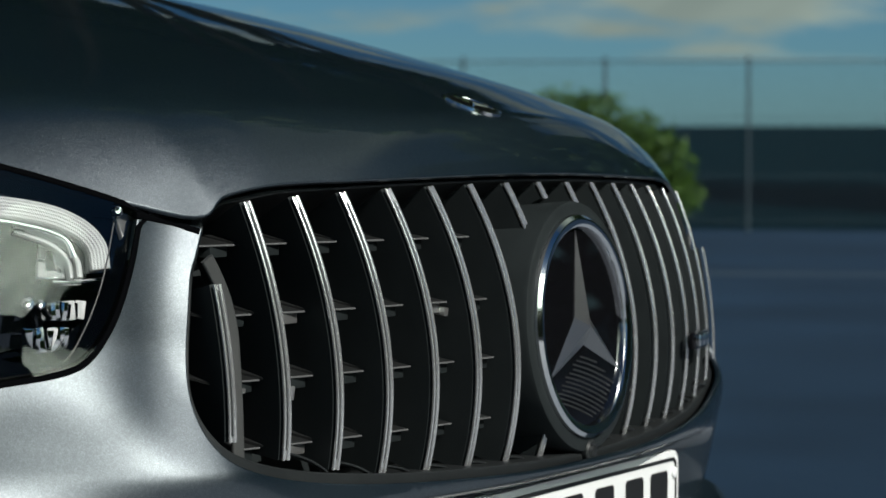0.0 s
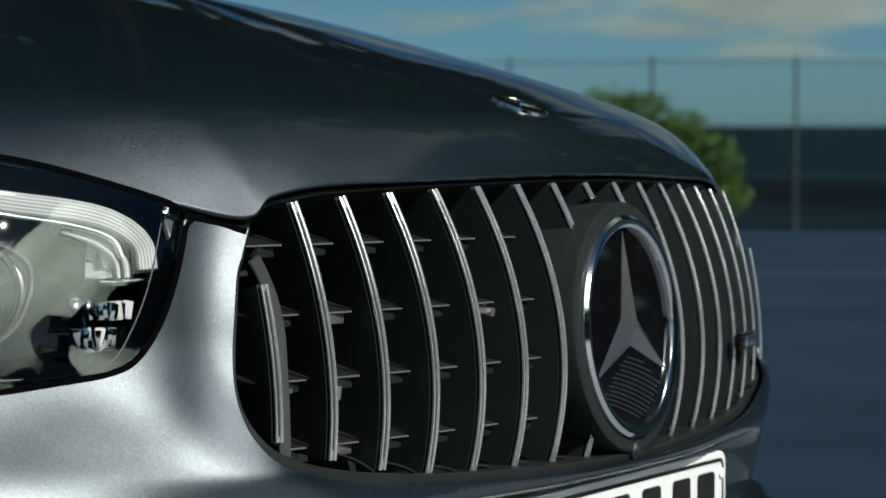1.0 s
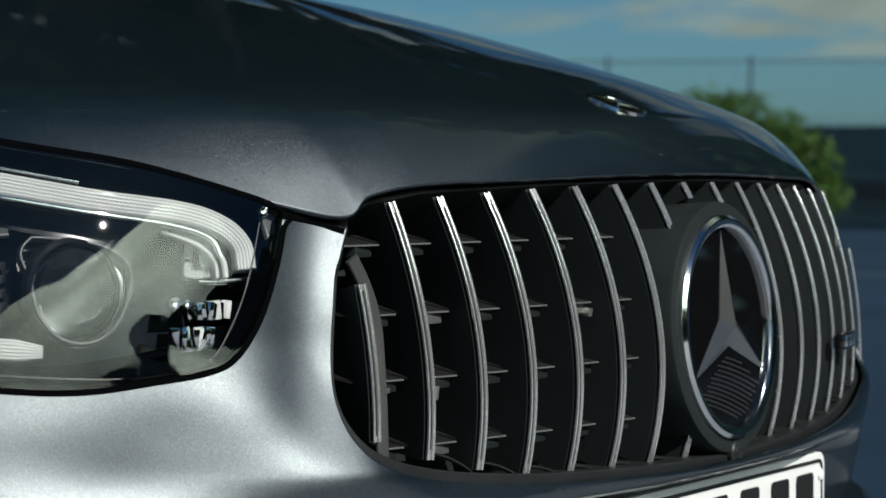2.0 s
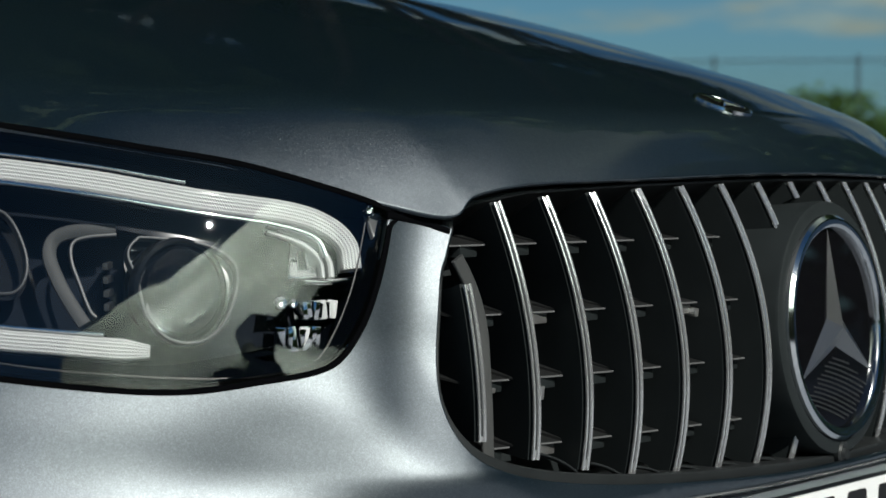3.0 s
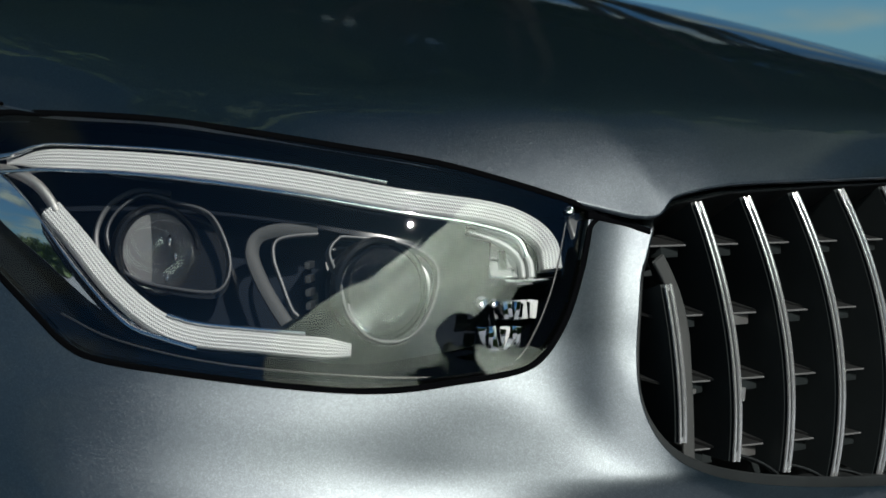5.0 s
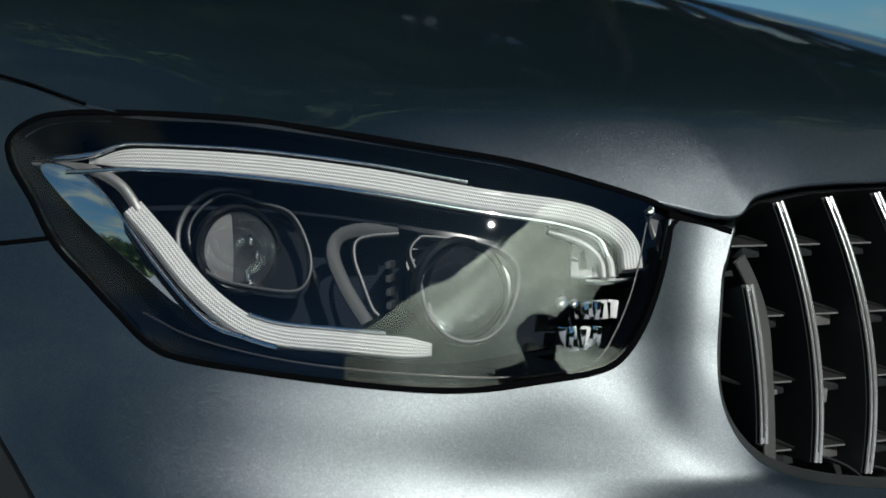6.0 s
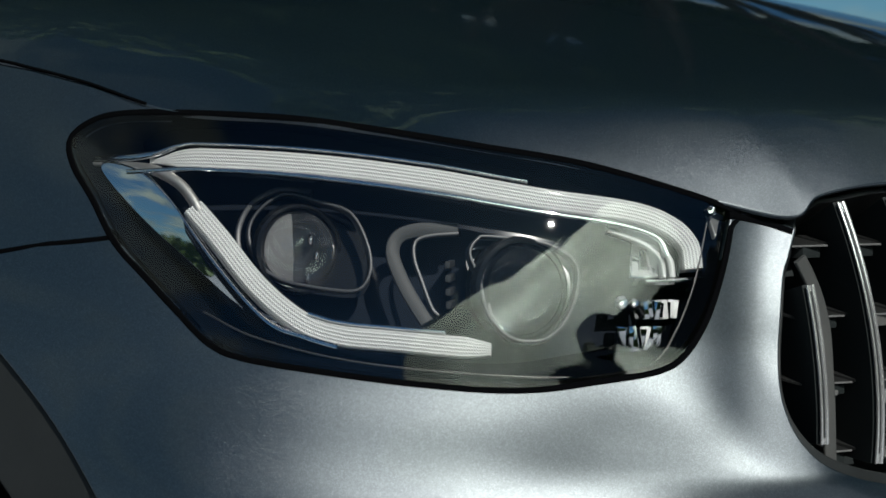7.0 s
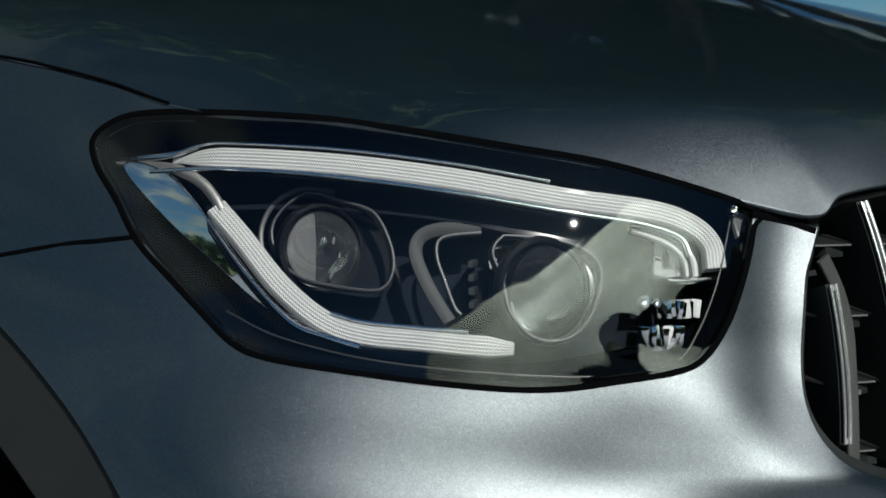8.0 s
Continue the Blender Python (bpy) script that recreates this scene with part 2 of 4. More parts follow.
def skin(a, z, deep=0.0):
    """The car's front skin: a metres along the outline from the middle (minus: its right-hand side), z up, deep metres inside it."""
    a, z = np.asarray(a, float), np.asarray(z, float)
    s, side = np.abs(a), np.where(a < 0, -1.0, 1.0)
    x, y, tx, ty = (np.interp(s, PLAN_S, c) for c in (PLAN[:, 0], PLAN[:, 1], PLAN_T[:, 0], PLAN_T[:, 1]))
    # The far side's modelling is weakened to fit its outline in the camera's view.
    d = np.interp(z, LEAN_LINE[:, 0], LEAN_LINE[:, 1]) * (1 - .35 * np.clip((s - .75) / .5, 0, 1)) + deep + sculpt(s, z, np.where(a < 0, 1.0, .45))
    return np.stack([side * (x - ty * d), y + tx * d, z], -1)


def step(v, v0, v1):
    u = np.clip((v - v0) / (v1 - v0), 0, 1)
    return u * u * (3 - 2 * u)


def sculpt(s, z, bold=1.0):
    """The bumper's modelling, metres inwards, fitted to its highlights in the camera's view: a rolled shelf under the
    headlight that starts at a slanting crease, a shallow valley, an undercut; a hollow column beside the grille.
    """
    start = .55 + .59 * np.clip(z - .72, -.05, .09)
    grow = .0175 + .0069 * step(s, .64, .92) - .0199 * step(s, .95, 1.12)
    run_in = .087 + .2 * (1 - step(z, .715, .765))
    shelf = -grow * (1 - step(z, .675, .7859)) * step(s, start - run_in, start + .019)
    v = s - start + .02
    ridge = -.0167 * np.exp(-(v / np.where(v < 0, .0547, .094)) ** 2) * step(z, .665, .71) * (1 - step(z, .738, .812))
    valley = .0055 * np.exp(-((s - .7367) / .1437) ** 2 - ((z - .714) / .0362) ** 2)
    under = .34 * np.clip(.681 - z, 0, .10) * step(s, .40, .60)
    recess = .052 * (1 - step(z, .644, .668)) * (1 - step(s, .30, .50))
    rim = .533 - 2.5 * (z - .785) ** 2
    tall = step(z, .66, .70) * (1 - step(z, .90, .93))
    u = s - rim - .0146
    dip = .0102 * np.exp(-(u / np.where(u < 0, .0377, .0491)) ** 2) * tall * step(z, .70, .7515)
    lift = (.00105 - .0235 * (z - .80)) * (1 - step(s, .58, .86)) * step(s, .2, .40) * step(z, .66, .72)
    soft = sum(d * np.exp(-((s - s0) / ws) ** 2 - ((z - z0) / wz) ** 2) for d, s0, z0, ws, wz in SWELLS)
    return bold * (shelf + ridge + valley) + under + recess + dip + lift + soft


# soft hollows and swells of the bumper, shaped to fit its highlights in the camera's view: depth, place along the
# outline and height, reach along and up
SWELLS = [(.0006, .62, .70, .05, .03), (.0054, .70, .70, .06, .03), (.0024, .82, .70, .06, .03), (.0007, .95, .70, .07, .03), (.0015, .66, .745, .05, .02), (-.0007, .78, .75, .06, .02), (-.0016, .90, .76, .07, .025), (-.0011, .58, .86, .03, .04), (-.0011, .58, .80, .03, .03), (.0027, .56, .76, .03, .03)]


# The hood's front and side edge, from the middle to the windscreen: x, y, z.
HOOD_EDGE = spline([(0, .043, .9285), (.068, .045, .9285), (0.248, 0.061, .925), (0.383, 0.088, .9215), (0.443, 0.102, .9125), (0.472, 0.105, .897), (.516, .131, .905), (.6, .194, .932), (.66, .252, .947), (.714, .315, .960), (.748, .368, .968), (.787, .448, .974), (.803, .523, .995), (.813, .575, 1.007), (.823, .63, 1.017), (.845, .85, 1.045), (.86, 1.25, 1.08)], 50)
HOOD_MID = spline([(-.05, .915), (.0, .942), (.043, .960), (.088, .978), (.116, .988), (.142, .998), (.2, 1.020), (.25, 1.036), (.32, 1.055), (.4, 1.075), (.55, 1.108), (.75, 1.142), (1.0, 1.17), (1.35, 1.195)], 50)


def crown_of(x, y):
    """The hood's large form, before its edges roll down."""
    return np.interp(y, HOOD_MID[:, 0], HOOD_MID[:, 1]) - (.15 - .05 * step(y, .3, .65)) * x ** 2 - .03 * x ** 4


def inside(pts, poly):
    x, y = pts[:, 0], pts[:, 1]
    c = np.zeros(len(pts), bool)
    q = np.roll(poly, 1, axis=0)
    for (x1, y1), (x2, y2) in zip(poly, q):
        if y1 != y2:
            c ^= ((y1 > y) != (y2 > y)) & (x < (x2 - x1) * (y - y1) / (y2 - y1) + x1)
    return c


def edge_roll(px, py):
    """How far the hood's edge roll lowers it at each place, and the distance from its edge."""
    ex, ey, ez = HOOD_EDGE.T
    past = .008 * (1 - step(ex, .39, .47))
    drops, ey = crown_of(ex, ey) - ez, ey - past
    run = np.r_[0, np.cumsum(np.hypot(np.diff(ex), np.diff(ey)))]
    even = np.linspace(0, run[-1], 900)
    ex, ey, drops, past = (np.interp(even, run, c) for c in (ex, ey, drops, past))
    wide = np.interp(even, [0, .45, .75, 1.4], [.0657, .0839, .0993, .16])
    drops = drops / (1 - past / wide) ** ROLL_POWER
    line = np.c_[ex, ey]
    dist, along = np.empty(len(px)), np.empty(len(px))
    for i in range(0, len(px), 3000):
        p = np.c_[px[i:i + 3000], py[i:i + 3000]]
        k = np.hypot(p[:, :1] - ex, p[:, 1:] - ey).argmin(1)
        best, where = np.full(len(p), 9.0), np.zeros(len(p))
        for d in (-1, 0):
            a = np.clip(k + d, 0, len(ex) - 2)
            q, v = line[a], line[a + 1] - line[a]
            t = np.clip(((p - q) * v).sum(1) / (v * v).sum(1), 0, 1)
            h = np.hypot(*(q + v * t[:, None] - p).T)
            where, best = np.where(h < best, a + t, where), np.minimum(h, best)
        dist[i:i + 3000], along[i:i + 3000] = best, where
    rim = np.vstack([line, [(-.5, 1.3), (-.5, ey[0])]])
    dist = np.where(inside(np.c_[px, py], rim), dist, -dist)
    count = np.arange(len(ex))
    span = np.exp(-np.arange(-90, 91) ** 2 / (2 * 25.0 ** 2))
    broad = np.convolve(np.pad(drops, 90, mode="edge"), span / span.sum(), "valid")
    drop, calm, wide = (np.interp(along, count, c) for c in (drops, broad, wide))
    drop = drop + (calm - drop) * step(dist, .004, .03)
    soft = sum(h * np.exp(-((px - x0) / wx) ** 2 - ((py - y0) / wy) ** 2) for h, x0, y0, wx, wy in HOOD_SWELLS) * step(dist, .008, .035)
    return drop * np.clip(1 - dist / wide, 0, 1.3) ** ROLL_POWER - soft, dist


# soft swells of the hood, fitted to its brightness in the camera's view: height, place across and back, reach across
# and back
ROLL_POWER = 2.14
HOOD_SWELLS = [(-.0009, .30, .10, .06, .04), (-.0007, .48, .15, .05, .04), (-.0004, .55, .20, .05, .05), (.0012, .62, .27, .05, .06), (.0005, .68, .35, .05, .08), (.0004, .35, .18, .06, .05), (.0005, .2, .1, .08, .04), (.0002, .55, .30, .07, .07), (.0045, .44, .115, .02, .02), (-.0020, .50, .13, .025, .02)]
GRID = 0.004
GX, GY = np.arange(-.05, .95, GRID), np.arange(-.02, 1.32, GRID)
_x, _y = np.meshgrid(GX, GY)
_roll, _dist = edge_roll(np.abs(_x).ravel(), _y.ravel())
_roll, _dist = _roll.reshape(_x.shape), _dist.reshape(_x.shape)


def eased(field, sigma):
    k = np.exp(-np.arange(-3 * sigma, 3 * sigma + 1) ** 2 / (2.0 * sigma ** 2))
    k /= k.sum()
    pad = np.pad(field, 3 * sigma, mode="edge")
    pad = np.apply_along_axis(lambda r: np.convolve(r, k, "valid"), 1, pad)
    return np.apply_along_axis(lambda r: np.convolve(r, k, "valid"), 0, pad)


_in = np.clip(_dist / .035, 0, 1)
_in = _in * _in * (3 - 2 * _in)
ROLL = _roll * (1 - _in) + eased(_roll, 2) * _in


def hood(x, y):
    u, v = (np.abs(x) - GX[0]) / GRID, (np.asarray(y, float) - GY[0]) / GRID
    i, j = np.clip(u.astype(int), 0, len(GX) - 2), np.clip(v.astype(int), 0, len(GY) - 2)
    u, v = u - i, v - j
    roll = ROLL[j, i] * (1 - u) * (1 - v) + ROLL[j, i + 1] * u * (1 - v) + ROLL[j + 1, i] * (1 - u) * v + ROLL[j + 1, i + 1] * u * v
    return np.stack([x, y, crown_of(np.abs(x), y) - roll], -1)


def link(name, verts, faces, mat, parent=None, label="", normals=None):
    me = bpy.data.meshes.new(name)
    me.from_pydata([tuple(map(float, v)) for v in verts], [], [tuple(map(int, f)) for f in faces])
    me.polygons.foreach_set("use_smooth", [True] * len(me.polygons))
    if normals is not None:
        me.normals_split_custom_set_from_vertices([tuple(map(float, v)) for v in normals])
    me.materials.append(mat)
    ob = new(name, me)
    ob.parent = parent
    return tagged(ob, label)


def sheet(name, loops, step, form, mat, parent=None, label="", lip=0.012, bevel=0.002, outward=(0, -1, 0)):
    """A panel: the part of a form bounded by the first loop, less the others, with rolled edges turned in by lip."""
    loops = [np.array(l, float) for l in loops]
    lo, hi = loops[0].min(0), loops[0].max(0)
    gx, gy = np.meshgrid(np.arange(lo[0], hi[0], step), np.arange(lo[1], hi[1], step))
    gx[1::2] += step / 2
    g = np.c_[gx.ravel(), gy.ravel()]
    keep = inside(g, loops[0])
    for l in loops[1:]:
        keep &= ~inside(g, l)
    g = g[keep]
    line = np.vstack(loops)
    near = np.array([np.hypot(*(line - p).T).min() for p in g]) if len(g) else np.zeros(0)
    g = g[near > step * 0.55]
    verts2, edges, k = [], [], 0
    for l in loops:
        verts2 += [Vector(p) for p in l]
        edges += [(k + i, k + (i + 1) % len(l)) for i in range(len(l))]
        k += len(l)
    verts2 += [Vector(p) for p in g]
    v, _, f, ov, _, _ = delaunay_2d_cdt(verts2, edges, [], 0, 1e-6)
    v = np.array([tuple(p) for p in v])
    tri = np.array(f)
    mid = v[tri].mean(1)
    ok = inside(mid, loops[0])
    for l in loops[1:]:
        ok &= ~inside(mid, l)
    tri = tri[ok]

    def normal(q):
        e = 4e-3
        n = np.cross(form(q[:, 0] + e, q[:, 1]) - form(q[:, 0] - e, q[:, 1]), form(q[:, 0], q[:, 1] + e) - form(q[:, 0], q[:, 1] - e))
        n /= np.linalg.norm(n, axis=1)[:, None]
        return n
    p, n = form(v[:, 0], v[:, 1]), normal(v)
    flip = np.sign((n @ np.array(outward, float)).mean()) or 1
    n *= flip
    fn = np.cross(p[tri[:, 1]] - p[tri[:, 0]], p[tri[:, 2]] - p[tri[:, 0]])
    bad = (fn * n[tri[:, 0]]).sum(1) < 0
    tri[bad] = tri[bad][:, ::-1]
    P, N, F = [p], [n], [tuple(t) for t in tri]
    count = len(p)
    if lip:
        for l in loops:
            b, bn = form(l[:, 0], l[:, 1]), normal(l) * flip
            tang = np.roll(b, -1, 0) - np.roll(b, 1, 0)
            tang /= np.linalg.norm(tang, axis=1)[:, None] + 1e-12
            out = np.cross(tang, bn)
            probe = l + 0.2 * step * np.c_[np.roll(l, -1, 0)[:, 1] - np.roll(l, 1, 0)[:, 1], -(np.roll(l, -1, 0)[:, 0] - np.roll(l, 1, 0)[:, 0])] / (np.hypot(*(np.roll(l, -1, 0) - np.roll(l, 1, 0)).T)[:, None] + 1e-9)
            pin = inside(probe, loops[0])
            for h in loops[1:]:
                pin &= ~inside(probe, h)
            step_out = (form(probe[:, 0], probe[:, 1]) - b)
            sgn = np.sign((step_out * out).sum(1)) * np.where(pin, -1, 1)
            out *= np.sign(sgn.sum()) or 1
            rings = [(b, bn), (b + out * bevel * .7 - bn * bevel * .3, .7 * bn + .7 * out), (b + out * bevel - bn * bevel, out), (b + out * bevel - bn * lip, out)]
            base = count
            for q, m in rings:
                P.append(q)
                N.append(m / (np.linalg.norm(m, axis=1)[:, None] + 1e-12))
                count += len(l)
            c = len(l)
            for r in range(3):
                for i in range(c):
                    j = (i + 1) % c
                    F.append((base + r * c + i, base + r * c + j, base + (r + 1) * c + j, base + (r + 1) * c + i))
    P, N = np.vstack(P), np.vstack(N)
    F2 = []
    for q in F:
        nn = np.cross(P[q[1]] - P[q[0]], P[q[2]] - P[q[0]])
        F2.append(q[::-1] if nn @ N[list(q)].sum(0) < 0 else q)
    return link(name, P, F2, mat, parent, label, N)


def sweep(name, path, section, mat, parent=None, label="", up=(0, 0, 1), closed=False, taper=None):
    """A section (across, out) carried along a path; across lies square to the path and to the out directions."""
    path = np.array(path, float)
    n = len(path)
    outs = np.broadcast_to(np.array(up, float), path.shape)
    tang = np.roll(path, -1, 0) - np.roll(path, 1, 0)
    if not closed:
        tang[0], tang[-1] = path[1] - path[0], path[-1] - path[-2]
    tang /= np.linalg.norm(tang, axis=1)[:, None]
    across = np.cross(outs, tang)
    across /= np.linalg.norm(across, axis=1)[:, None]
    out = np.cross(tang, across)
    sec = np.array(section, float)
    m = len(sec)
    verts = []
    for i in range(n):
        k = 1.0 if taper is None else taper(i / (n - 1))
        verts += [path[i] + k * (across[i] * u + out[i] * w) for u, w in sec]
    faces = []
    for i in range(n if closed else n - 1):
        for j in range(m):
            a, b = i * m + j, i * m + (j + 1) % m
            c, d = ((i + 1) % n) * m + (j + 1) % m, ((i + 1) % n) * m + j
            faces.append((a, b, c, d))
    if not closed:
        faces += [tuple(range(m))[::-1], tuple((n - 1) * m + j for j in range(m))]
    ob = link(name, verts, faces, mat, parent, label)
    run = np.r_[0, np.cumsum(np.linalg.norm(np.diff(path, axis=0), axis=1))]
    girth = np.r_[0, np.cumsum(np.hypot(*np.diff(np.vstack([sec, sec[:1]]), axis=0).T))]
    layer = ob.data.uv_layers.new(name="UVMap")
    k = 0
    for i in range(n if closed else n - 1):
        for j in range(m):
            r1 = run[i + 1] if i + 1 < n else run[-1]
            for u, w in ((run[i], girth[j]), (run[i], girth[j + 1]), (r1, girth[j + 1]), (r1, girth[j])):
                layer.data[k].uv = (u, w)
                k += 1
    bm = bmesh.new()
    bm.from_mesh(ob.data)
    bmesh.ops.recalc_face_normals(bm, faces=bm.faces)
    for e in bm.edges:
        if len(e.link_faces) == 2 and e.calc_face_angle(0) > 0.7:
            e.smooth = False
    bm.to_mesh(ob.data)
    bm.free()
    return ob


def rounded(w, h, r, n=4):
    """A rectangle's outline with rounded corners, about the middle."""
    pts = []
    for cx, cy, a0 in ((w / 2 - r, h / 2 - r, 0), (r - w / 2, h / 2 - r, 90), (r - w / 2, r - h / 2, 180), (w / 2 - r, r - h / 2, 270)):
        pts += [(cx + r * math.cos(radians(a0 + 90 * i / n)), cy + r * math.sin(radians(a0 + 90 * i / n))) for i in range(n + 1)]
    return pts


def block(name, size, at, mat, parent=None, label="", r=0.002, turn=(0, 0, 0)):
    """A box with softened edges."""
    bm = bmesh.new()
    bmesh.ops.create_cube(bm, size=1)
    bmesh.ops.scale(bm, vec=size, verts=bm.verts)
    bmesh.ops.bevel(bm, geom=bm.edges[:], offset=min(r, min(size) * .45), segments=2, affect="EDGES", profile=.7)
    bm.transform(pose(*at, *turn))
    return finish(name, bm, mat, parent, label)


def finish(name, bm, mat, parent=None, label="", smooth=True):
    bmesh.ops.recalc_face_normals(bm, faces=bm.faces)
    for e in bm.edges:
        e.smooth = len(e.link_faces) < 2 or e.calc_face_angle(0) < 0.6
    me = bpy.data.meshes.new(name)
    bm.to_mesh(me)
    bm.free()
    me.polygons.foreach_set("use_smooth", [smooth] * len(me.polygons))
    me.materials.append(mat)
    ob = new(name, me)
    ob.parent = parent
    return tagged(ob, label)


def lathe(name, profile, m, mat, parent=None, label="", n=64):
    """A profile (radius, height) turned about its z axis, then set at the pose m."""
    bm = bmesh.new()
    rings = [[bm.verts.new((r * math.cos(2 * math.pi * i / n), r * math.sin(2 * math.pi * i / n), h)) for i in range(n)] if r > 1e-6 else [bm.verts.new((0, 0, h))] for r, h in profile]
    for a, b in zip(rings, rings[1:]):
        for i in range(n):
            j = (i + 1) % n
            q = [a[i % len(a)], a[j % len(a)], b[j % len(b)], b[i % len(b)]]
            q = [v for k, v in enumerate(q) if v not in q[:k]]
            if len(q) > 2:
                bm.faces.new(q)
    bm.transform(m)
    return finish(name, bm, mat, parent, label)


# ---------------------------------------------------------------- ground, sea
# Skylight's blue and the shade are put into the asphalt's base colour.
SKYLIT_ASPHALT = grain(material("asphalt", (0.007, 0.023, 0.048), 0.75, 0.0, Specular_IOR_Level=0.25), 9, 0.004, 0.1, 0.5)
SEA = grain(material("sea_water", (0.0008, 0.008, 0.011), 0.6, 0.0, Specular_IOR_Level=0.03, Specular_Tint=(0.5, 0.95, 1.0, 1.0)), 0.6, 0.5, 0.05, 0.7)
# the way out over the sea, along which the quay ends square
OUT = Vector((math.sin(radians(70)), math.cos(radians(70)), 0))
QUAY = 24.0


def slab(name, near, far, z, mat, thick, half):
    side = Vector((-OUT.y, OUT.x, 0))
    base = Vector((EYE[0], EYE[1], z))
    bm = bmesh.new()
    rings = [[bm.verts.new(base + OUT * d + side * w - Vector((0, 0, h))) for d, w in ((near, -half), (far, -half), (far, half), (near, half))] for h in (0, thick)]
    bm.faces.new(rings[0])
    bm.faces.new(rings[1][::-1])
    for i in range(4):
        bm.faces.new((rings[0][i], rings[1][i], rings[1][(i + 1) % 4], rings[0][(i + 1) % 4]))
    return finish(name, bm, mat, smooth=False)


GROUND = slab("ground", -120, QUAY, 0, SKYLIT_ASPHALT, 0.4, 400)
tagged(GROUND, "smooth quay asphalt, tinted blue for skylight and shade", "ground", kind="structure")
WATER = slab("water", QUAY - 1, 4500, -0.35, SEA, 0.4, 4500)
tagged(WATER, "dark blue choppy sea reaching the horizon", "sea", kind="structure")

# Unseen apron, added to bounce light at the car; its blue cools that bounce.
CONCRETE = grain(material("grey_concrete", (0.20, 0.225, 0.26), 0.8), 6, 0.002, 0.08, 0.15)
bm = bmesh.new()
rings = [[bm.verts.new((x, y, h)) for x, y in ((-30, -28), (3.2, -28), (3.2, 6), (-30, 6))] for h in (.006, -.2)]
bm.faces.new(rings[0])
for i in range(4):
    bm.faces.new((rings[0][i], rings[1][i], rings[1][(i + 1) % 4], rings[0][(i + 1) % 4]))
tagged(finish("pavement", bm, CONCRETE, smooth=False), "unseen blue-tinted concrete apron under the parked car, added to bounce light", "pavement", kind="structure")

# ---------------------------------------------------------------- the car
CAR_LEVEL = Matrix(((0.99991, 0.00016, 0.01309, 0), (-0.00019, 1.0, 0.00192, 0), (-0.01309, -0.00192, 0.99991, 0), (0, 0, 0, 1)))
car = new("car")
car.matrix_world = Matrix.Translation(EYE) @ CAR_LEVEL @ Matrix.Translation([-v for v in EYE])
tagged(car, "dark grey metallic SUV with chrome-barred black grille on asphalt", "car")


def piece(name, parent=car, label=""):
    """An empty part that gathers sub-parts."""
    ob = new(name)
    ob.parent = parent
    return tagged(ob, label)


LAMP = spline([(0.547, 0.8999), (0.662, 0.932), (0.755, 0.947), (0.849, 0.96), (0.923, 0.968), (1.021, 0.972), (1.071, 0.971), (1.095, 0.965), (1.109, 0.952), (1.101, 0.933), (1.078, 0.908), (1.053, 0.877), (1.022, 0.851), (0.996, 0.829), (0.967, 0.805), (0.94, 0.795), (0.885, 0.787), (0.819, 0.779), (0.762, 0.774), (0.721, 0.774), (0.6779, 0.779), (0.6349, 0.785), (0.6111, 0.795), (0.5882, 0.8188), (0.5673, 0.8548), (0.552, 0.8879)], 6, True)
lamp_low = spline([(1.053, 0.877), (1.022, 0.851), (0.996, 0.829), (0.967, 0.805), (0.94, 0.795), (0.885, 0.787), (0.819, 0.779), (0.762, 0.774), (0.721, 0.774), (0.6779, 0.779), (0.6349, 0.785), (0.6111, 0.795), (0.5882, 0.8188), (0.5673, 0.8548), (0.549, 0.8959)], 6)
grille_side = spline([(0.4934, 0.8858), (0.5044, 0.8667), (0.5145, 0.8466), (0.5261, 0.7964), (0.531, 0.7562), (0.524, 0.728), (0.501, 0.7094), (0.4452, 0.6942), (0.3648, 0.6837), (0.2544, 0.6758), (0.086, 0.67), (-0.0, 0.669)], 8)
WHEEL = (0.90, 0.37)


def arch(r, a0, a1, n=24):
    """The wheel arch's circle on the skin, angles in degrees from straight back."""
    out = []
    for k in range(n + 1):
        w = radians(a0 + (a1 - a0) * k / n)
        y, z = WHEEL[0] + r * math.cos(w), WHEEL[1] + r * math.sin(w)
        out.append((float(np.interp(y, PLAN[:, 1], PLAN_S)), z))
    return out


A_END = float(np.interp(1.245, PLAN[:, 1], PLAN_S))
half = [(0.0, .36)] + [(a, .36) for a in np.linspace(.1, .86, 12)] + [(.93, .37)] + [p for p in arch(.555, 178, 122)]
half += [(1.20, .858), (1.12, .871)] + [tuple(p) for p in lamp_low] + [(0.5448, 0.8989), (0.5164, 0.8929), (0.5034, 0.8888)] + [tuple(p) for p in grille_side]
left = [(a, z) for a, z in half[1:-1]]
bumper_loop = left + [(0.0, .669)] + [(-a, z) for a, z in left[::-1]] + [(0.0, .36)]
front_bumper = sheet("front_bumper", [bumper_loop], .007, skin, PAINT, car, "dark grey metallic bumper skin with crisp creases", lip=.005)

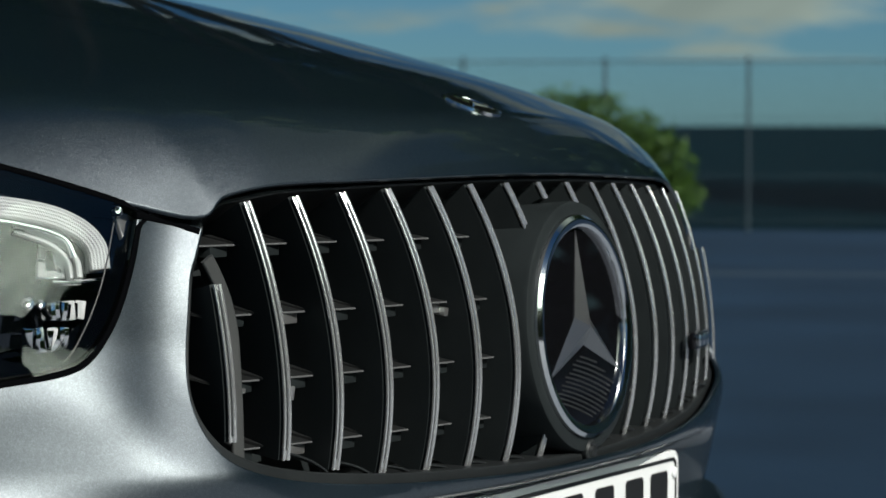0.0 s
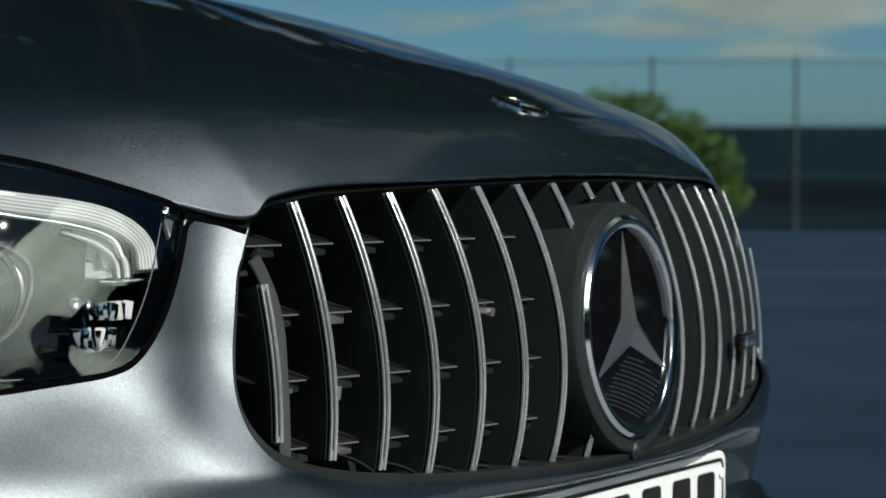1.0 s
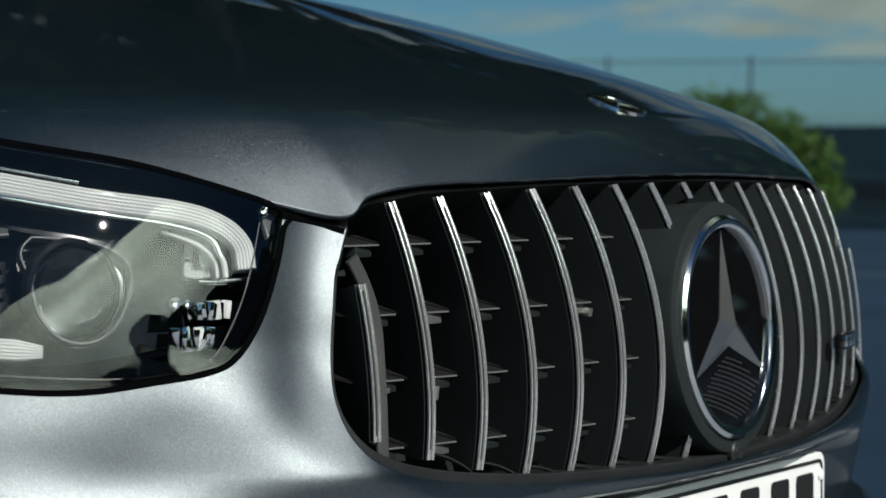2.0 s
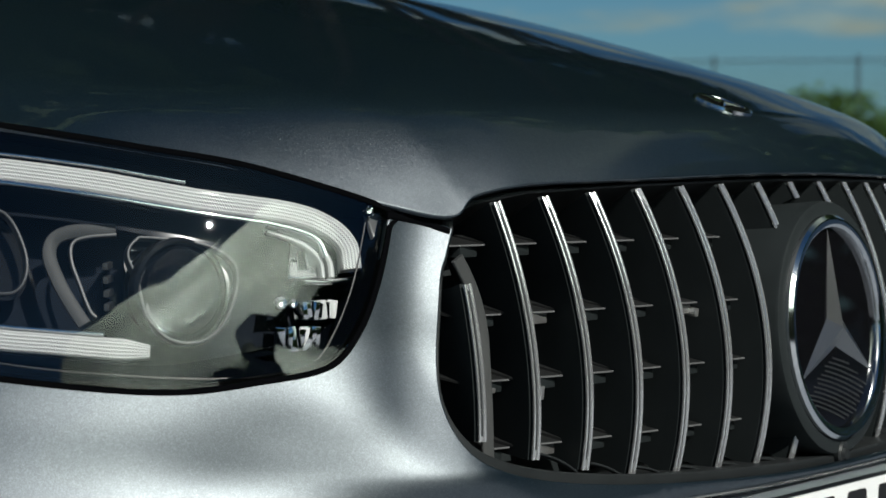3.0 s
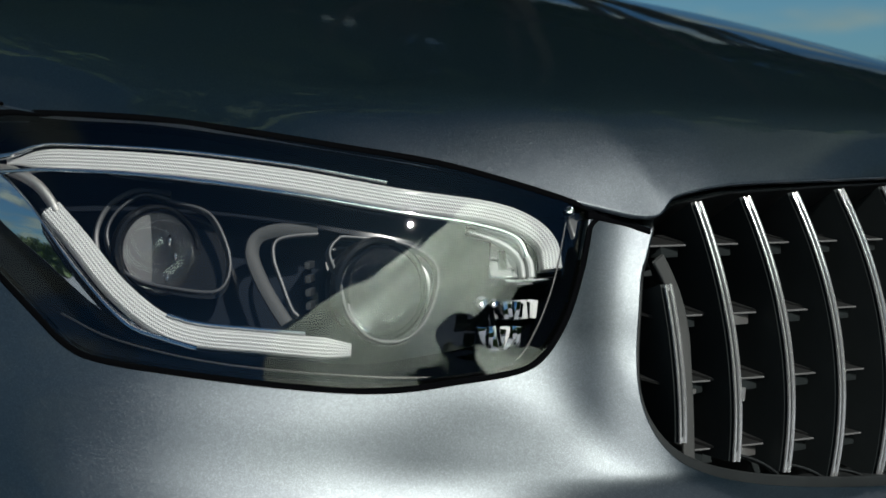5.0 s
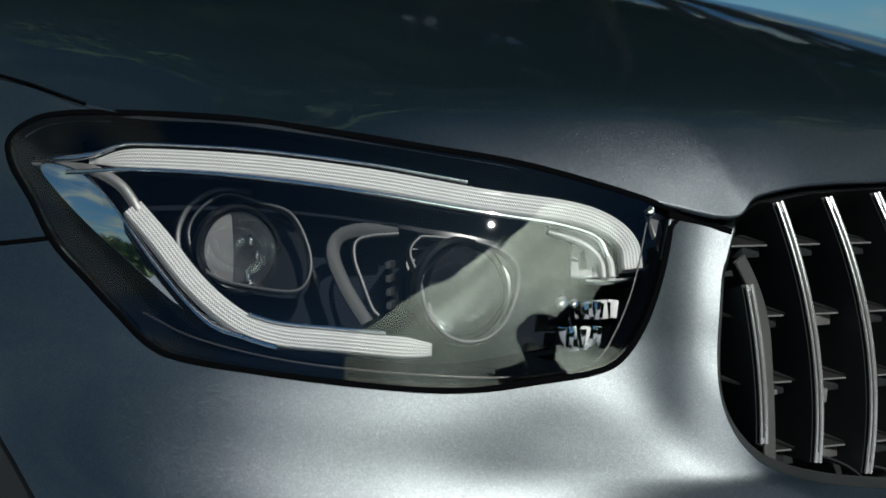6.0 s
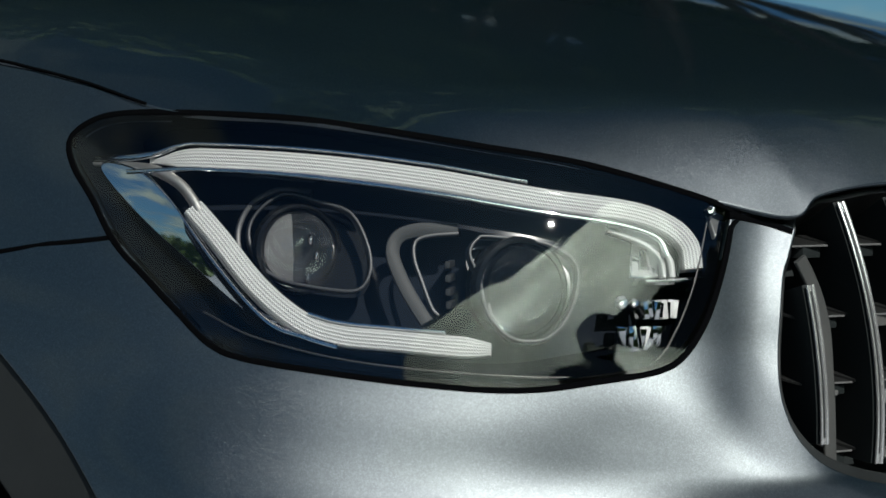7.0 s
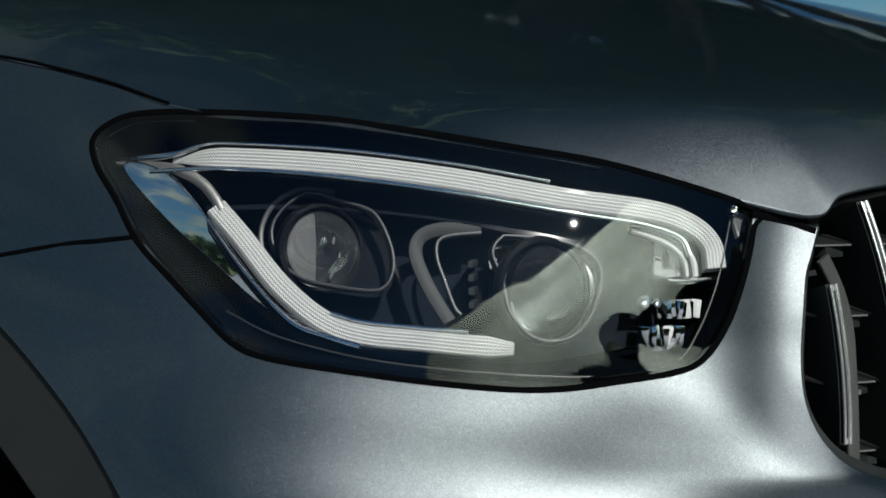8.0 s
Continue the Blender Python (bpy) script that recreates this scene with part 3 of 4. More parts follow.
for sgn in (-1, 1):
    edge = [(1.021, .972), (1.071, .971), (1.095, .965), (1.109, .952), (1.101, .933), (1.078, .908), (1.057, .881)]
    fen = [tuple(p) for p in spline(edge, 6)] + [(1.12, .874), (1.20, .861)] + arch(.555, 118, 52) + [(A_END, .82), (A_END, 1.044), (1.6, 1.042)] + [(1.22, 1.0135), (1.161, 1.0035), (1.105, .9915)]
    sheet("front_fender", [[(sgn * a, z) for a, z in fen]], .02, skin, PAINT, car, outward=(sgn, 0, 0))
    # Dark of the bumper seam, put in as a solid black strip.
    seam_shade = spline([(1.054, .8795), (1.09, .8755), (1.12, .8725), (1.20, .8595), (1.23, .8545)], 6)
    sweep("seam_shade", skin(sgn * seam_shade[:, 0], seam_shade[:, 1], .0012), rounded(.0042, .002, .0008, 2), SEAL_AND_GAP, car, "black strip standing for the shade in the panel gap", up=(sgn * .9, -.4, .1))
    ring = arch(.551, 178, 54, 40) + arch(.49, 54, 178, 40)
    sheet("wheel_arch_trim", [[(sgn * a, z) for a, z in ring]], .02, lambda a, z: skin(a, z, .004), BLACK_PLASTIC, car, "matt black plastic wheel arch trim", lip=.05, outward=(sgn, 0, 0))

for sgn in (-1, 1):
    # Black strip laid over the hood gap to stand for its shade.
    q = spline([(0.5534, 0.8964), (0.5448, 0.8954), (0.5162, 0.8903), (0.5033, 0.8863), (0.4953, 0.8837)], 6)
    sweep("hood_gap_shade", skin(sgn * q[:, 0], q[:, 1], .0005), rounded(.0052, .004, .0014, 2), SEAL_AND_GAP, car, "black strip standing for the shade in the hood gap", up=(sgn * .5, -.85, .2))
    # plain walls that close the body behind the wheels
    rear = [(sgn * .02, .3), (sgn * .9, .3), (sgn * .9, 1.0), (sgn * .86, 1.07), (sgn * .02, 1.17)]
    sheet("bulkhead", [rear], .2, lambda x, z: np.stack([x, 1.22 + 0 * x, z], -1), BLACK_PLASTIC, car, lip=.02, outward=(0, 1, 0))
for sgn in (-1, 1):
    # The side gap's shade, laid in as a thin black strip.
    gap = HOOD_EDGE[HOOD_EDGE[:, 1] > .47][::6]
    sweep("hood_gap_shade", [(sgn * (x + .0016), y, z - .0006) for x, y, z in gap], rounded(.0024, .0024, .0008, 2), SEAL_AND_GAP, car, "black strip standing for the shade in the hood gap", up=(sgn * .5, 0, .85))
edge = HOOD_EDGE[:, :2]
hood_loop = [tuple(p) for p in edge] + [(-x, y) for x, y in edge[:0:-1]]
sheet("hood", [hood_loop], .008, hood, PAINT, car, "long dark grey metallic hood with sharp reflections", lip=.004, bevel=.002, outward=(0, 0, 1))

# ---------------------------------------------------------------- grille
grille = piece("grille", label="black grille with upright chrome-edged bars and a large round emblem")


def bar_x(k):
    return 0.0638 * k - 0.0167 * (k / 7) ** 3


def bar_line(x, z):
    """How far back the bars' front edge lies at x and height z."""
    lo, mid, hi = .0152 + .2603 * x ** 2 - .063 * x ** 4, .0026 + .2969 * x ** 2, .0484 + .3316 * x ** 2 - .357 * x ** 4
    z0, z1, z2 = .675, .785, .918
    return lo * (z - z1) * (z - z2) / ((z0 - z1) * (z0 - z2)) + mid * (z - z0) * (z - z2) / ((z1 - z0) * (z1 - z2)) + hi * (z - z0) * (z - z1) / ((z2 - z0) * (z2 - z1))


def bar_top(x):
    return .9184 - .0598 * x ** 2 - .0445 * x ** 4


def bar_foot(x):
    return .6753 + .0629 * x ** 2 + .647 * x ** 4


# two low lips with a shallow groove between them
STRIP = [(-.0036, -.0006), (.0034, -.0006), (.0034, .0006), (.0031, .0012), (.0024, .0015), (.0016, .0013), (.0010, -.0002), (-.0004, -.0002), (-.0012, .0014), (-.0022, .0018), (-.0032, .0015), (-.0036, .0009)]


def bar(k, z0, z1, name="bar"):
    """One upright bar: a black blade with a chrome strip along its front edge."""
    x = bar_x(k)
    face = (.9 * x, -1, 0)
    z = np.linspace(z0, z1, 26)
    front = np.c_[np.full(26, x), bar_line(x, z), z]
    blade = sweep(name, front + [0, .004, 0], [(-.0028, 0), (.0028, 0), (.0042, -.075), (-.0042, -.075)], GRILLE_BLACK, grille, up=face)
    sweep("chrome_strip", front, STRIP, BAR_SILVER, blade, up=face)
    # Shade between the strip's two lips, put in as a black line.
    sweep("groove_shade", front[1:-1], [(-.0003, -.0001), (.0009, -.0001), (.0009, .0004), (-.0003, .0004)], GRILLE_BLACK, blade, "thin dark strip for the shade between the lips", up=face)
    return blade


for k in range(-7, 8):
    x = bar_x(k)
    if abs(k) >= 2:
        bar(k, bar_foot(x), bar_top(x))
    elif abs(k) == 1:
        bar(k, bar_top(x) - .045, bar_top(x))
        bar(k, bar_foot(x), bar_foot(x) + .042)
    else:
        bar(k, bar_top(x) - .014, bar_top(x))
for k in (-8, 8):
    bar(k, .727, .845)

BRACKETS = {(q, row): BARE_METAL for k, row in ((-7, 821), (-7, 719), (-4, 821)) for q in (k, -k - 1)}
# slats between the bars, set back from the bars' edges
for row in (.874, .821, .771, .719):
    for k in range(-9, 9):
        x0, x1 = bar_x(k) + .004, bar_x(k + 1) - .004
        x = (x0 + x1) / 2
        if row > .86:
            x0, x1 = max(x0, -.476), min(x1, .476)
        if abs(x) < .1 or abs(x) > .5:
            continue
        y0, y1 = bar_line(x0, row) + .021, bar_line(x1, row) + .021
        slope = [(0, -.0012), (.0008, -.0004), (.034, .0058), (.034, .0036), (.0012, -.0022), (0, -.0020)]
        bm = bmesh.new()
        ends = [[bm.verts.new((x, y + dy, row + dz)) for dy, dz in slope] for x, y in ((x0, y0), (x1, y1))]
        for i in range(6):
            bm.faces.new((ends[0][i], ends[0][(i + 1) % 6], ends[1][(i + 1) % 6], ends[1][i]))
        bm.faces.new(ends[0][::-1])
        bm.faces.new(ends[1])
        finish("slat", bm, SLAT_PLASTIC, grille, smooth=False)
        # Paler strip: the highlight on the slat's front edge, put into colour.
        sweep("slat_edge_sheen", [(x0, y0 - .0003, row - .0013), (x1, y1 - .0003, row - .0013)], rounded(.0016, .0012, .0004, 2), EDGE_SHEEN, grille, up=(0, -1, .3))
        block("slat_support", (.024, .014, .009), (x1 - .0135, y1 + .012, row - .006), BRACKETS.get((k, round(row * 1000)), GRILLE_BLACK), grille, r=.0015)

# small metal clips under some slats, and the liner beside the outermost bar
for sgn in (-1, 1):
    for x, z, w, h in ((.398, .758, .006, .011), (.195, .812, .005, .007), (.452, .763, .012, .004)):
        block("clip", (w, .012, h), (sgn * x, bar_line(x, z) + .027, z), BARE_METAL, grille, r=.001, turn=(8, 0, 12 * sgn))
    z = np.linspace(.704, .864, 40)
    back = np.interp(z, *spline([(.700, .013), (.75, .0175), (.80, .0185), (.84, .0135), (.876, .006)], 8).T)
    x = .459 + .035 * np.clip((z - .80) / .082, 0, 1) ** 2 + .004 * np.clip((.80 - z) / .08, 0, 1)
    sweep("liner", np.c_[sgn * x, bar_line(x, z) + back, z], rounded(.011, .004, .0015), LINER_PLASTIC, grille, "grey plastic liner", up=(sgn * .4, -1, 0))
# little ridges of the lower frame, one from each bar's foot
for k in range(-8, 8):
    x0, x1 = bar_x(k) + .004, bar_x(k + 1) - .006
    if .09 < abs(x0 + x1) / 2 < .41:
        t = np.linspace(0, 1, 9)
        x = x0 + (x1 - x0) * t
        z = bar_foot(x) + .006 - .011 * t ** 2.5
        sweep("scallop", np.c_[x, bar_line(x, z) + .006 - .006 * t, z], rounded(.0022, .004, .001, 2), BLACK_PLASTIC, grille, up=(0, -1, .3))

opening = [tuple(p) for p in grille_side[::-1]] + [(.490, .897), (.465, .906), (.405, .914), (.258, .919), (.069, .922)]
opening = [(a, z) for a, z in opening if a > 0] + [(-a, z) for a, z in opening[::-1] if a > 0]
sheet("backing", [opening], .03, lambda a, z: skin(a, z, .10), GRILLE_BLACK, grille)
inner = [(a * .985, max(min(z, .915), z + .007 * step(.80 - z, 0, .08))) for a, z in opening]
sheet("surround", [opening, inner], .012, lambda a, z: skin(a, z, .010), BLACK_PLASTIC, grille, lip=.09)

# emblem
EMB = Matrix.Translation((0, 0, .7903)) @ pose(0, 0, 0, 90 - 4.8, 0, 0)
lathe("emblem_housing", [(.1005, -.003), (.109, -.003), (.112, -.0045), (.113, -.008), (.113, -.07)], EMB, GRILLE_BLACK, grille)
lathe("emblem_ring", [(.0885, -.012), (.0885, -.002), (.0895, .001), (.093, .003), (.097, .003), (.1, 0), (.1005, -.006), (.1, -.012)], EMB, CHROME, grille, "polished chrome ring")
lathe("emblem_back", [(0, -.004), (.0888, -.004)], EMB, PIANO_BLACK, grille)


def star(r, depth, hub):
    bm = bmesh.new()
    top = bm.verts.new((0, 0, depth))
    out, rim = [], []
    for i in range(6):
        w = radians(90 + 60 * i)
        rr = r if i % 2 == 0 else hub
        rim.append(bm.verts.new((rr * math.cos(w), rr * math.sin(w), 0)))
    for i in range(6):
        bm.faces.new((top, rim[i], rim[(i + 1) % 6]))
    bm.faces.new(rim[::-1])
    return bm


bm = star(.0875, .009, .0170)
bm.transform(EMB @ Matrix.Translation((0, 0, -.0038)))
finish("emblem_star", bm, SATIN_CHROME, grille, "satin silver three-armed shape", smooth=False)

# fine slanting ribs laid in for the stripes reflected in the emblem's lower field
for i in range(13):
    h, k = -.022 - .0045 * i, .16 + .012 * i
    u = np.linspace(-.085, .06, 18)
    w = h - k * (u + .01) - 1.2 * (u + .01) ** 2
    keep = (np.hypot(u, w) < .085) & (w < -.018 - .58 * np.abs(u))
    if keep.sum() > 2:
        line = [tuple(EMB @ Vector((float(a), float(b), -.0037))) for a, b in zip(u[keep], w[keep])]
        sweep("reflected_stripe", line, rounded(.0016, .0006, .0002, 1), STRIPE_AND_BEZEL, grille, up=(0, -1, 0))

# number plate
plate = piece("number_plate", label="white number plate with black border, dark bars for characters")


def bent(name, x0, x1, z0, z1, out, thick, mat, parent, label="", r=.004):
    ol = [(x + (x0 + x1) / 2, z + (z0 + z1) / 2) for x, z in rounded(x1 - x0, z1 - z0, r, 4)]
    return sheet(name, [ol], .02, lambda x, z: np.stack([x, .0165 - out + 0 * x, z], -1), mat, parent, label, lip=thick, bevel=.0008)


bent("plate_body", -.26, .26, .543, .653, 0, .006, PLATE_WHITE, plate, r=.012)
rim = [(x, z + .598) for x, z in rounded(.508, .098, .009, 4)]
rim_in = [(x, z + .598) for x, z in rounded(.502, .092, .007, 4)]
sheet("border", [rim, rim_in], .02, lambda x, z: np.stack([x, .0155 + 0 * x, z], -1), PLATE_BLACK, plate, lip=.0008, bevel=.0003)
for dx in (-.235, .235):
    lathe("plate_screw", [(.0055, -.002), (.0055, .001), (.003, .002), (0, .0022)], Matrix.Translation((dx * 1.055, .0155, .632)) @ pose(0, 0, 0, 90, 0, 0), PLATE_WHITE, plate, n=16)
for dx in (-.06, .01, .08, .15, .21):
    bent("character", dx - .02, dx + .02, .56, .635, .0015, .001, PLATE_BLACK, plate)

# small things on the grille and hood
lathe("camera_eye", [(.011, -.02), (.011, 0), (.009, .002), (.006, .0015), (.005, .004), (0, .0055)], Matrix.Translation((0, -.006, .678)) @ pose(0, 0, 0, 90, 0, 0), BLACK_PLASTIC, grille, n=32)
block("badge_plate", (.062, .008, .017), (.335, bar_line(.335, .758) - .008, .758), GLOSS_BLACK, grille, r=.002, turn=(0, 0, 11))
for dx in (-.018, .002, .020):
    block("badge_bar", (.012, .004, .011), (.335 + dx, bar_line(.335, .758) - .0135 + .2 * dx, .758), CHROME, grille, r=.001, turn=(0, 0, 11))

HB = Matrix.Translation((0, .1155, .9895)) @ pose(0, 0, 0, 20.5, 0, 0)
hood_badge = piece("hood_badge", label="small round silver badge set in the hood")
lathe("badge_ring", [(.0235, 0), (.0242, .0012), (.0262, .0016), (.0280, .0009), (.0287, -.002)], HB, CHROME, hood_badge, n=48)
lathe("badge_field", [(0, .0006), (.0228, .0006)], HB, GLOSS_BLACK, hood_badge, n=48)
bm = star(.0235, .0016, .004)
bm.transform(HB @ Matrix.Translation((0, 0, .0008)))
finish("badge_star", bm, CHROME, hood_badge, smooth=False)


# ---------------------------------------------------------------- headlights
def inset(loop, d):
    """A closed line moved inwards by d."""
    p = np.array(loop)
    t = np.roll(p, -5, 0) - np.roll(p, 5, 0)
    t /= np.hypot(*t.T)[:, None]
    n = np.c_[-t[:, 1], t[:, 0]]
    area = 0.5 * np.sum(p[:, 0] * np.roll(p[:, 1], -1) - np.roll(p[:, 0], -1) * p[:, 1])
    return p + n * d * np.sign(area)


def guide_material():
    """Clear moulded light guide: close ribs across it and fine lines along it."""
    m = material("light_guide_ribbed", (0.80, 0.83, 0.83), 0.25, 0.0, Coat_Weight=0.6, Coat_Roughness=0.06)
    n, l = m.node_tree.nodes, m.node_tree.links
    b = n["Principled BSDF"]
    uv, sep = n.new("ShaderNodeUVMap"), n.new("ShaderNodeSeparateXYZ")
    l.new(uv.outputs["UV"], sep.inputs["Vector"])

    def wave(socket, pitch):
        k, f = n.new("ShaderNodeMath"), n.new("ShaderNodeMath")
        k.operation, k.inputs[1].default_value = "MULTIPLY", 2 * math.pi / pitch
        f.operation = "SINE"
        l.new(sep.outputs[socket], k.inputs[0])
        l.new(k.outputs[0], f.inputs[0])
        return f
    a, c = wave("X", .0019), wave("Y", .0026)
    mul = n.new("ShaderNodeMath")
    mul.operation = "MULTIPLY"
    l.new(a.outputs[0], mul.inputs[0])
    l.new(c.outputs[0], mul.inputs[1])
    add = n.new("ShaderNodeMath")
    twice = n.new("ShaderNodeMath")
    twice.operation, twice.inputs[1].default_value = "MULTIPLY", 1.6
    l.new(mul.outputs[0], twice.inputs[0])
    l.new(twice.outputs[0], add.inputs[0])
    l.new(c.outputs[0], add.inputs[1])
    bump = n.new("ShaderNodeBump")
    bump.inputs["Distance"].default_value, bump.inputs["Strength"].default_value = 0.0003, 1.0
    l.new(add.outputs[0], bump.inputs["Height"])
    l.new(bump.outputs["Normal"], b.inputs["Normal"])
    # Shade of the ribs is put into the colour: grooves darker, crests lighter.
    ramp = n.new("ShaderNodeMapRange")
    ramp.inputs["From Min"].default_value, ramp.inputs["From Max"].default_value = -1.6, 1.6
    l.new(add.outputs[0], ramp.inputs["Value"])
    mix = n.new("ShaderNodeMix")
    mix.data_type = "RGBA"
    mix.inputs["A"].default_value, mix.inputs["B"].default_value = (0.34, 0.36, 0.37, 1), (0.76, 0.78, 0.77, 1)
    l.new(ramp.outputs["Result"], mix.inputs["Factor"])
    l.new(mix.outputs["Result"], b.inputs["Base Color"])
    return m


GUIDE = guide_material()
CUP = grain(material("lamp_cup", (0.008, 0.009, 0.011), 0.6, 0.0, Specular_IOR_Level=0.1), 200, 0.0001, 0.08, 0.2)
SHUTTER = grain(material("lamp_shutter", (0.045, 0.048, 0.05), 0.7, 0.0, Specular_IOR_Level=0.1), 200, 0.0001, 0.08, 0.2)
FRAME = grain(material("clear_frame", (0.035, 0.038, 0.042), 0.42), 150, 0.0, 0.05)
RIB_PLASTIC = grain(material("rib_plastic", (0.034, 0.037, 0.039), 0.5, 0.0, Specular_IOR_Level=0.15), 300, 0.0001, 0.05, 0.1)
MIRROR = material("mirror_chrome", (0.85, 0.86, 0.87), 0.03, 1.0)
SMOKE = grain(material("smoked_trim", (0.008, 0.009, 0.010), 0.18), 150, 0.0, 0.04)


def sunk(a, z, d):
    """A place on the skin moved d metres straight inwards."""
    a, z = np.asarray(a, float), np.asarray(z, float)
    p = skin(a, z)
    n = np.cross(skin(a + .001, z) - p, skin(a, z + .001) - p)
    n /= np.linalg.norm(n, axis=-1, keepdims=True)
    n *= np.where(n[..., 1:2] < 0, 1.0, -1.0)
    return p - np.asarray(d, float)[..., None] * n


def headlight(sgn):
    lamp = piece("headlight", label="clear headlight with white light strips and projector lenses")
    side = [(sgn * a, z) for a, z in LAMP]

    def on_skin(points, deep, closed=False, n=10):
        p = spline([(sgn * a, z) for a, z in points], n, closed)
        return sunk(p[:, 0], p[:, 1], deep)

    def band(name, deep0, deep1, mat, d0=0.0, d1=0.0):
        a, b = inset(side, d0), inset(side, d1)
        va, vb = skin(a[:, 0], a[:, 1], deep0), skin(b[:, 0], b[:, 1], deep1)
        c = len(a)
        return link(name, np.vstack([va, vb]), [(i, (i + 1) % c, c + (i + 1) % c, c + i) for i in range(c)], mat, lamp)
    FACE = (sgn * .6, -.78, .2)
    sheet("lens", [side], .010, lambda a, z: skin(a, z, .0005), CLEAR, lamp, lip=0).visible_shadow = False
    sheet("seal", [[tuple(p) for p in inset(side, -.0016)], [tuple(p) for p in inset(side, .0006)]], .006, lambda a, z: skin(a, z, -.0006), SEAL_AND_GAP, lamp, "black edging", lip=.01, bevel=.0015)
    band("inner_wall", .004, .085, DARKENED_TRIM, .004, .012)
    sheet("housing", [[tuple(p) for p in inset(side, .006)]], .014, lambda a, z: skin(a, z, .085), NAVY_TRIM, lamp, lip=0)
    # a deep shelf under the upper strip and a wall over the lower one
    sweep("bezel_line", on_skin([(.565, .896), (.591, .841), (.62, .801), (.653, .788), (.718, .783), (.845, .793), (.931, .81), (.978, .829)], .012), rounded(.0014, .0014, .0006, 2), STRIPE_AND_BEZEL, lamp, up=FACE)
    UPPER = [(1.044, .943), (.999, .945), (.898, .941), (.801, .931), (.707, .916), (.635, .9065), (.601, .8955), (.583, .880), (.581, .861)]
    LOWER = [(.999, .906), (.974, .884), (.937, .848), (.903, .824), (.872, .814), (.828, .81), (.785, .806), (.755, .804)]
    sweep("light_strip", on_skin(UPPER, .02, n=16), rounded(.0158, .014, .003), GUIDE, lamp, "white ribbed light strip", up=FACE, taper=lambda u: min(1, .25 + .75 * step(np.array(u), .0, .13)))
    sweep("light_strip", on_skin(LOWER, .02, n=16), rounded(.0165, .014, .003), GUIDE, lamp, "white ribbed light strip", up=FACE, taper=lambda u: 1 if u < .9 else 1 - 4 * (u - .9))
    for d, w in ((.0, .0045), (.0085, .0035)):
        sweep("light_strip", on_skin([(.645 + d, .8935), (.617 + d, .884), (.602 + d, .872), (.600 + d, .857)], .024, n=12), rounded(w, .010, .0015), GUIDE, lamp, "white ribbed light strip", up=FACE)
    sweep("chrome_edge", on_skin([(.630, .8535), (.610, .8525), (.578, .853)], .020, n=8), rounded(.004, .016, .0015, 2), MIRROR, lamp, up=FACE)
    shelf = on_skin([(1.06, .934), (.999, .9365), (.898, .9315), (.801, .9205), (.707, .9055), (.645, .896), (.614, .886), (.606, .872)], .022, n=12)
    sweep("chrome_edge", shelf, rounded(.0035, .02, .001, 2), MIRROR, lamp, up=FACE)
    sweep("chrome_edge", on_skin([(1.04, .9475), (1.02, .9535), (.995, .955), (.898, .951), (.801, .941), (.72, .928)], .017, n=12), rounded(.0022, .012, .0008, 2), MIRROR, lamp, up=FACE)
    sweep("chrome_edge", on_skin([(1.004, .894), (.967, .856), (.93, .823), (.90, .812), (.872, .8045)], .022, n=12), rounded(.004, .02, .001, 2), MIRROR, lamp, up=FACE)
    sweep("chrome_edge", on_skin([(.895, .829), (.872, .8235), (.828, .8195), (.79, .8165)], .022, n=12), rounded(.003, .02, .001, 2), MIRROR, lamp, up=FACE)
    sweep("chrome_arm", on_skin([(1.098, .940), (1.062, .939), (1.036, .935), (1.015, .926), (1.002, .915), (.993, .904)], .018, n=12), rounded(.0075, .010, .003), BARE_METAL, lamp, "satin silver arm", up=FACE, taper=lambda u: .35 + .65 * min(1, 2.5 * u))
    sweep("chrome_spear", on_skin([(1.099, .9435), (1.07, .9440), (1.045, .9465), (1.022, .9525)], .017, n=10), rounded(.006, .010, .002), CHROME, lamp, up=FACE, taper=lambda u: .4 + 1.2 * u * (1 - u) * 2)
    # Grey sheet added under the lens for the reflection along its edge.
    sheet("lens_edge_reflection", [[(sgn * a, z) for a, z in ((.538, .898), (.562, .902), (.556, .880), (.566, .850), (.580, .820), (.570, .820), (.552, .852))]], .006, lambda a, z: sunk(a, z, .012), EDGE_SHEEN, lamp, "grey sheet standing for the reflection along the lens edge", lip=.004)
    sheet("reflector", [[(sgn * a, z) for a, z in spline([(1.084, .936), (1.051, .933), (1.022, .913), (.992, .88), (.954, .841), (.927, .828), (.953, .835), (1.001, .870), (1.046, .902)], 6, True)]], .008, lambda a, z: sunk(a, z, .03 - .30 * (z - .88)), MIRROR, lamp, lip=.01)

    def projector(a, z, r, deep, frame_pts, aim):
        at = Vector(sunk(sgn * a, z, deep))
        m = Matrix.Translation(at) @ Vector((sgn * aim[0], aim[1], aim[2])).to_track_quat("Z", "Y").to_matrix().to_4x4()
        k = r / .03
        lathe("projector_lens", [(q * k, h * k) for q, h in ((0, .024), (.008, .0233), (.015, .0205), (.021, .0155), (.026, .0085), (.0285, 0), (.0285, -.003), (0, -.003))], m, LENS_GLASS, lamp, "clear glass projector lens").visible_shadow = a < .8
        lathe("projector_cup", [(q * k, h * k) for q, h in ((.0295, .002), (.031, .002), (.033, -.004), (.030, -.02), (.018, -.030), (0, -.032))], m, CUP, lamp)
        if a > .8:
            half = bmesh.new()
            bmesh.ops.create_cube(half, size=1)
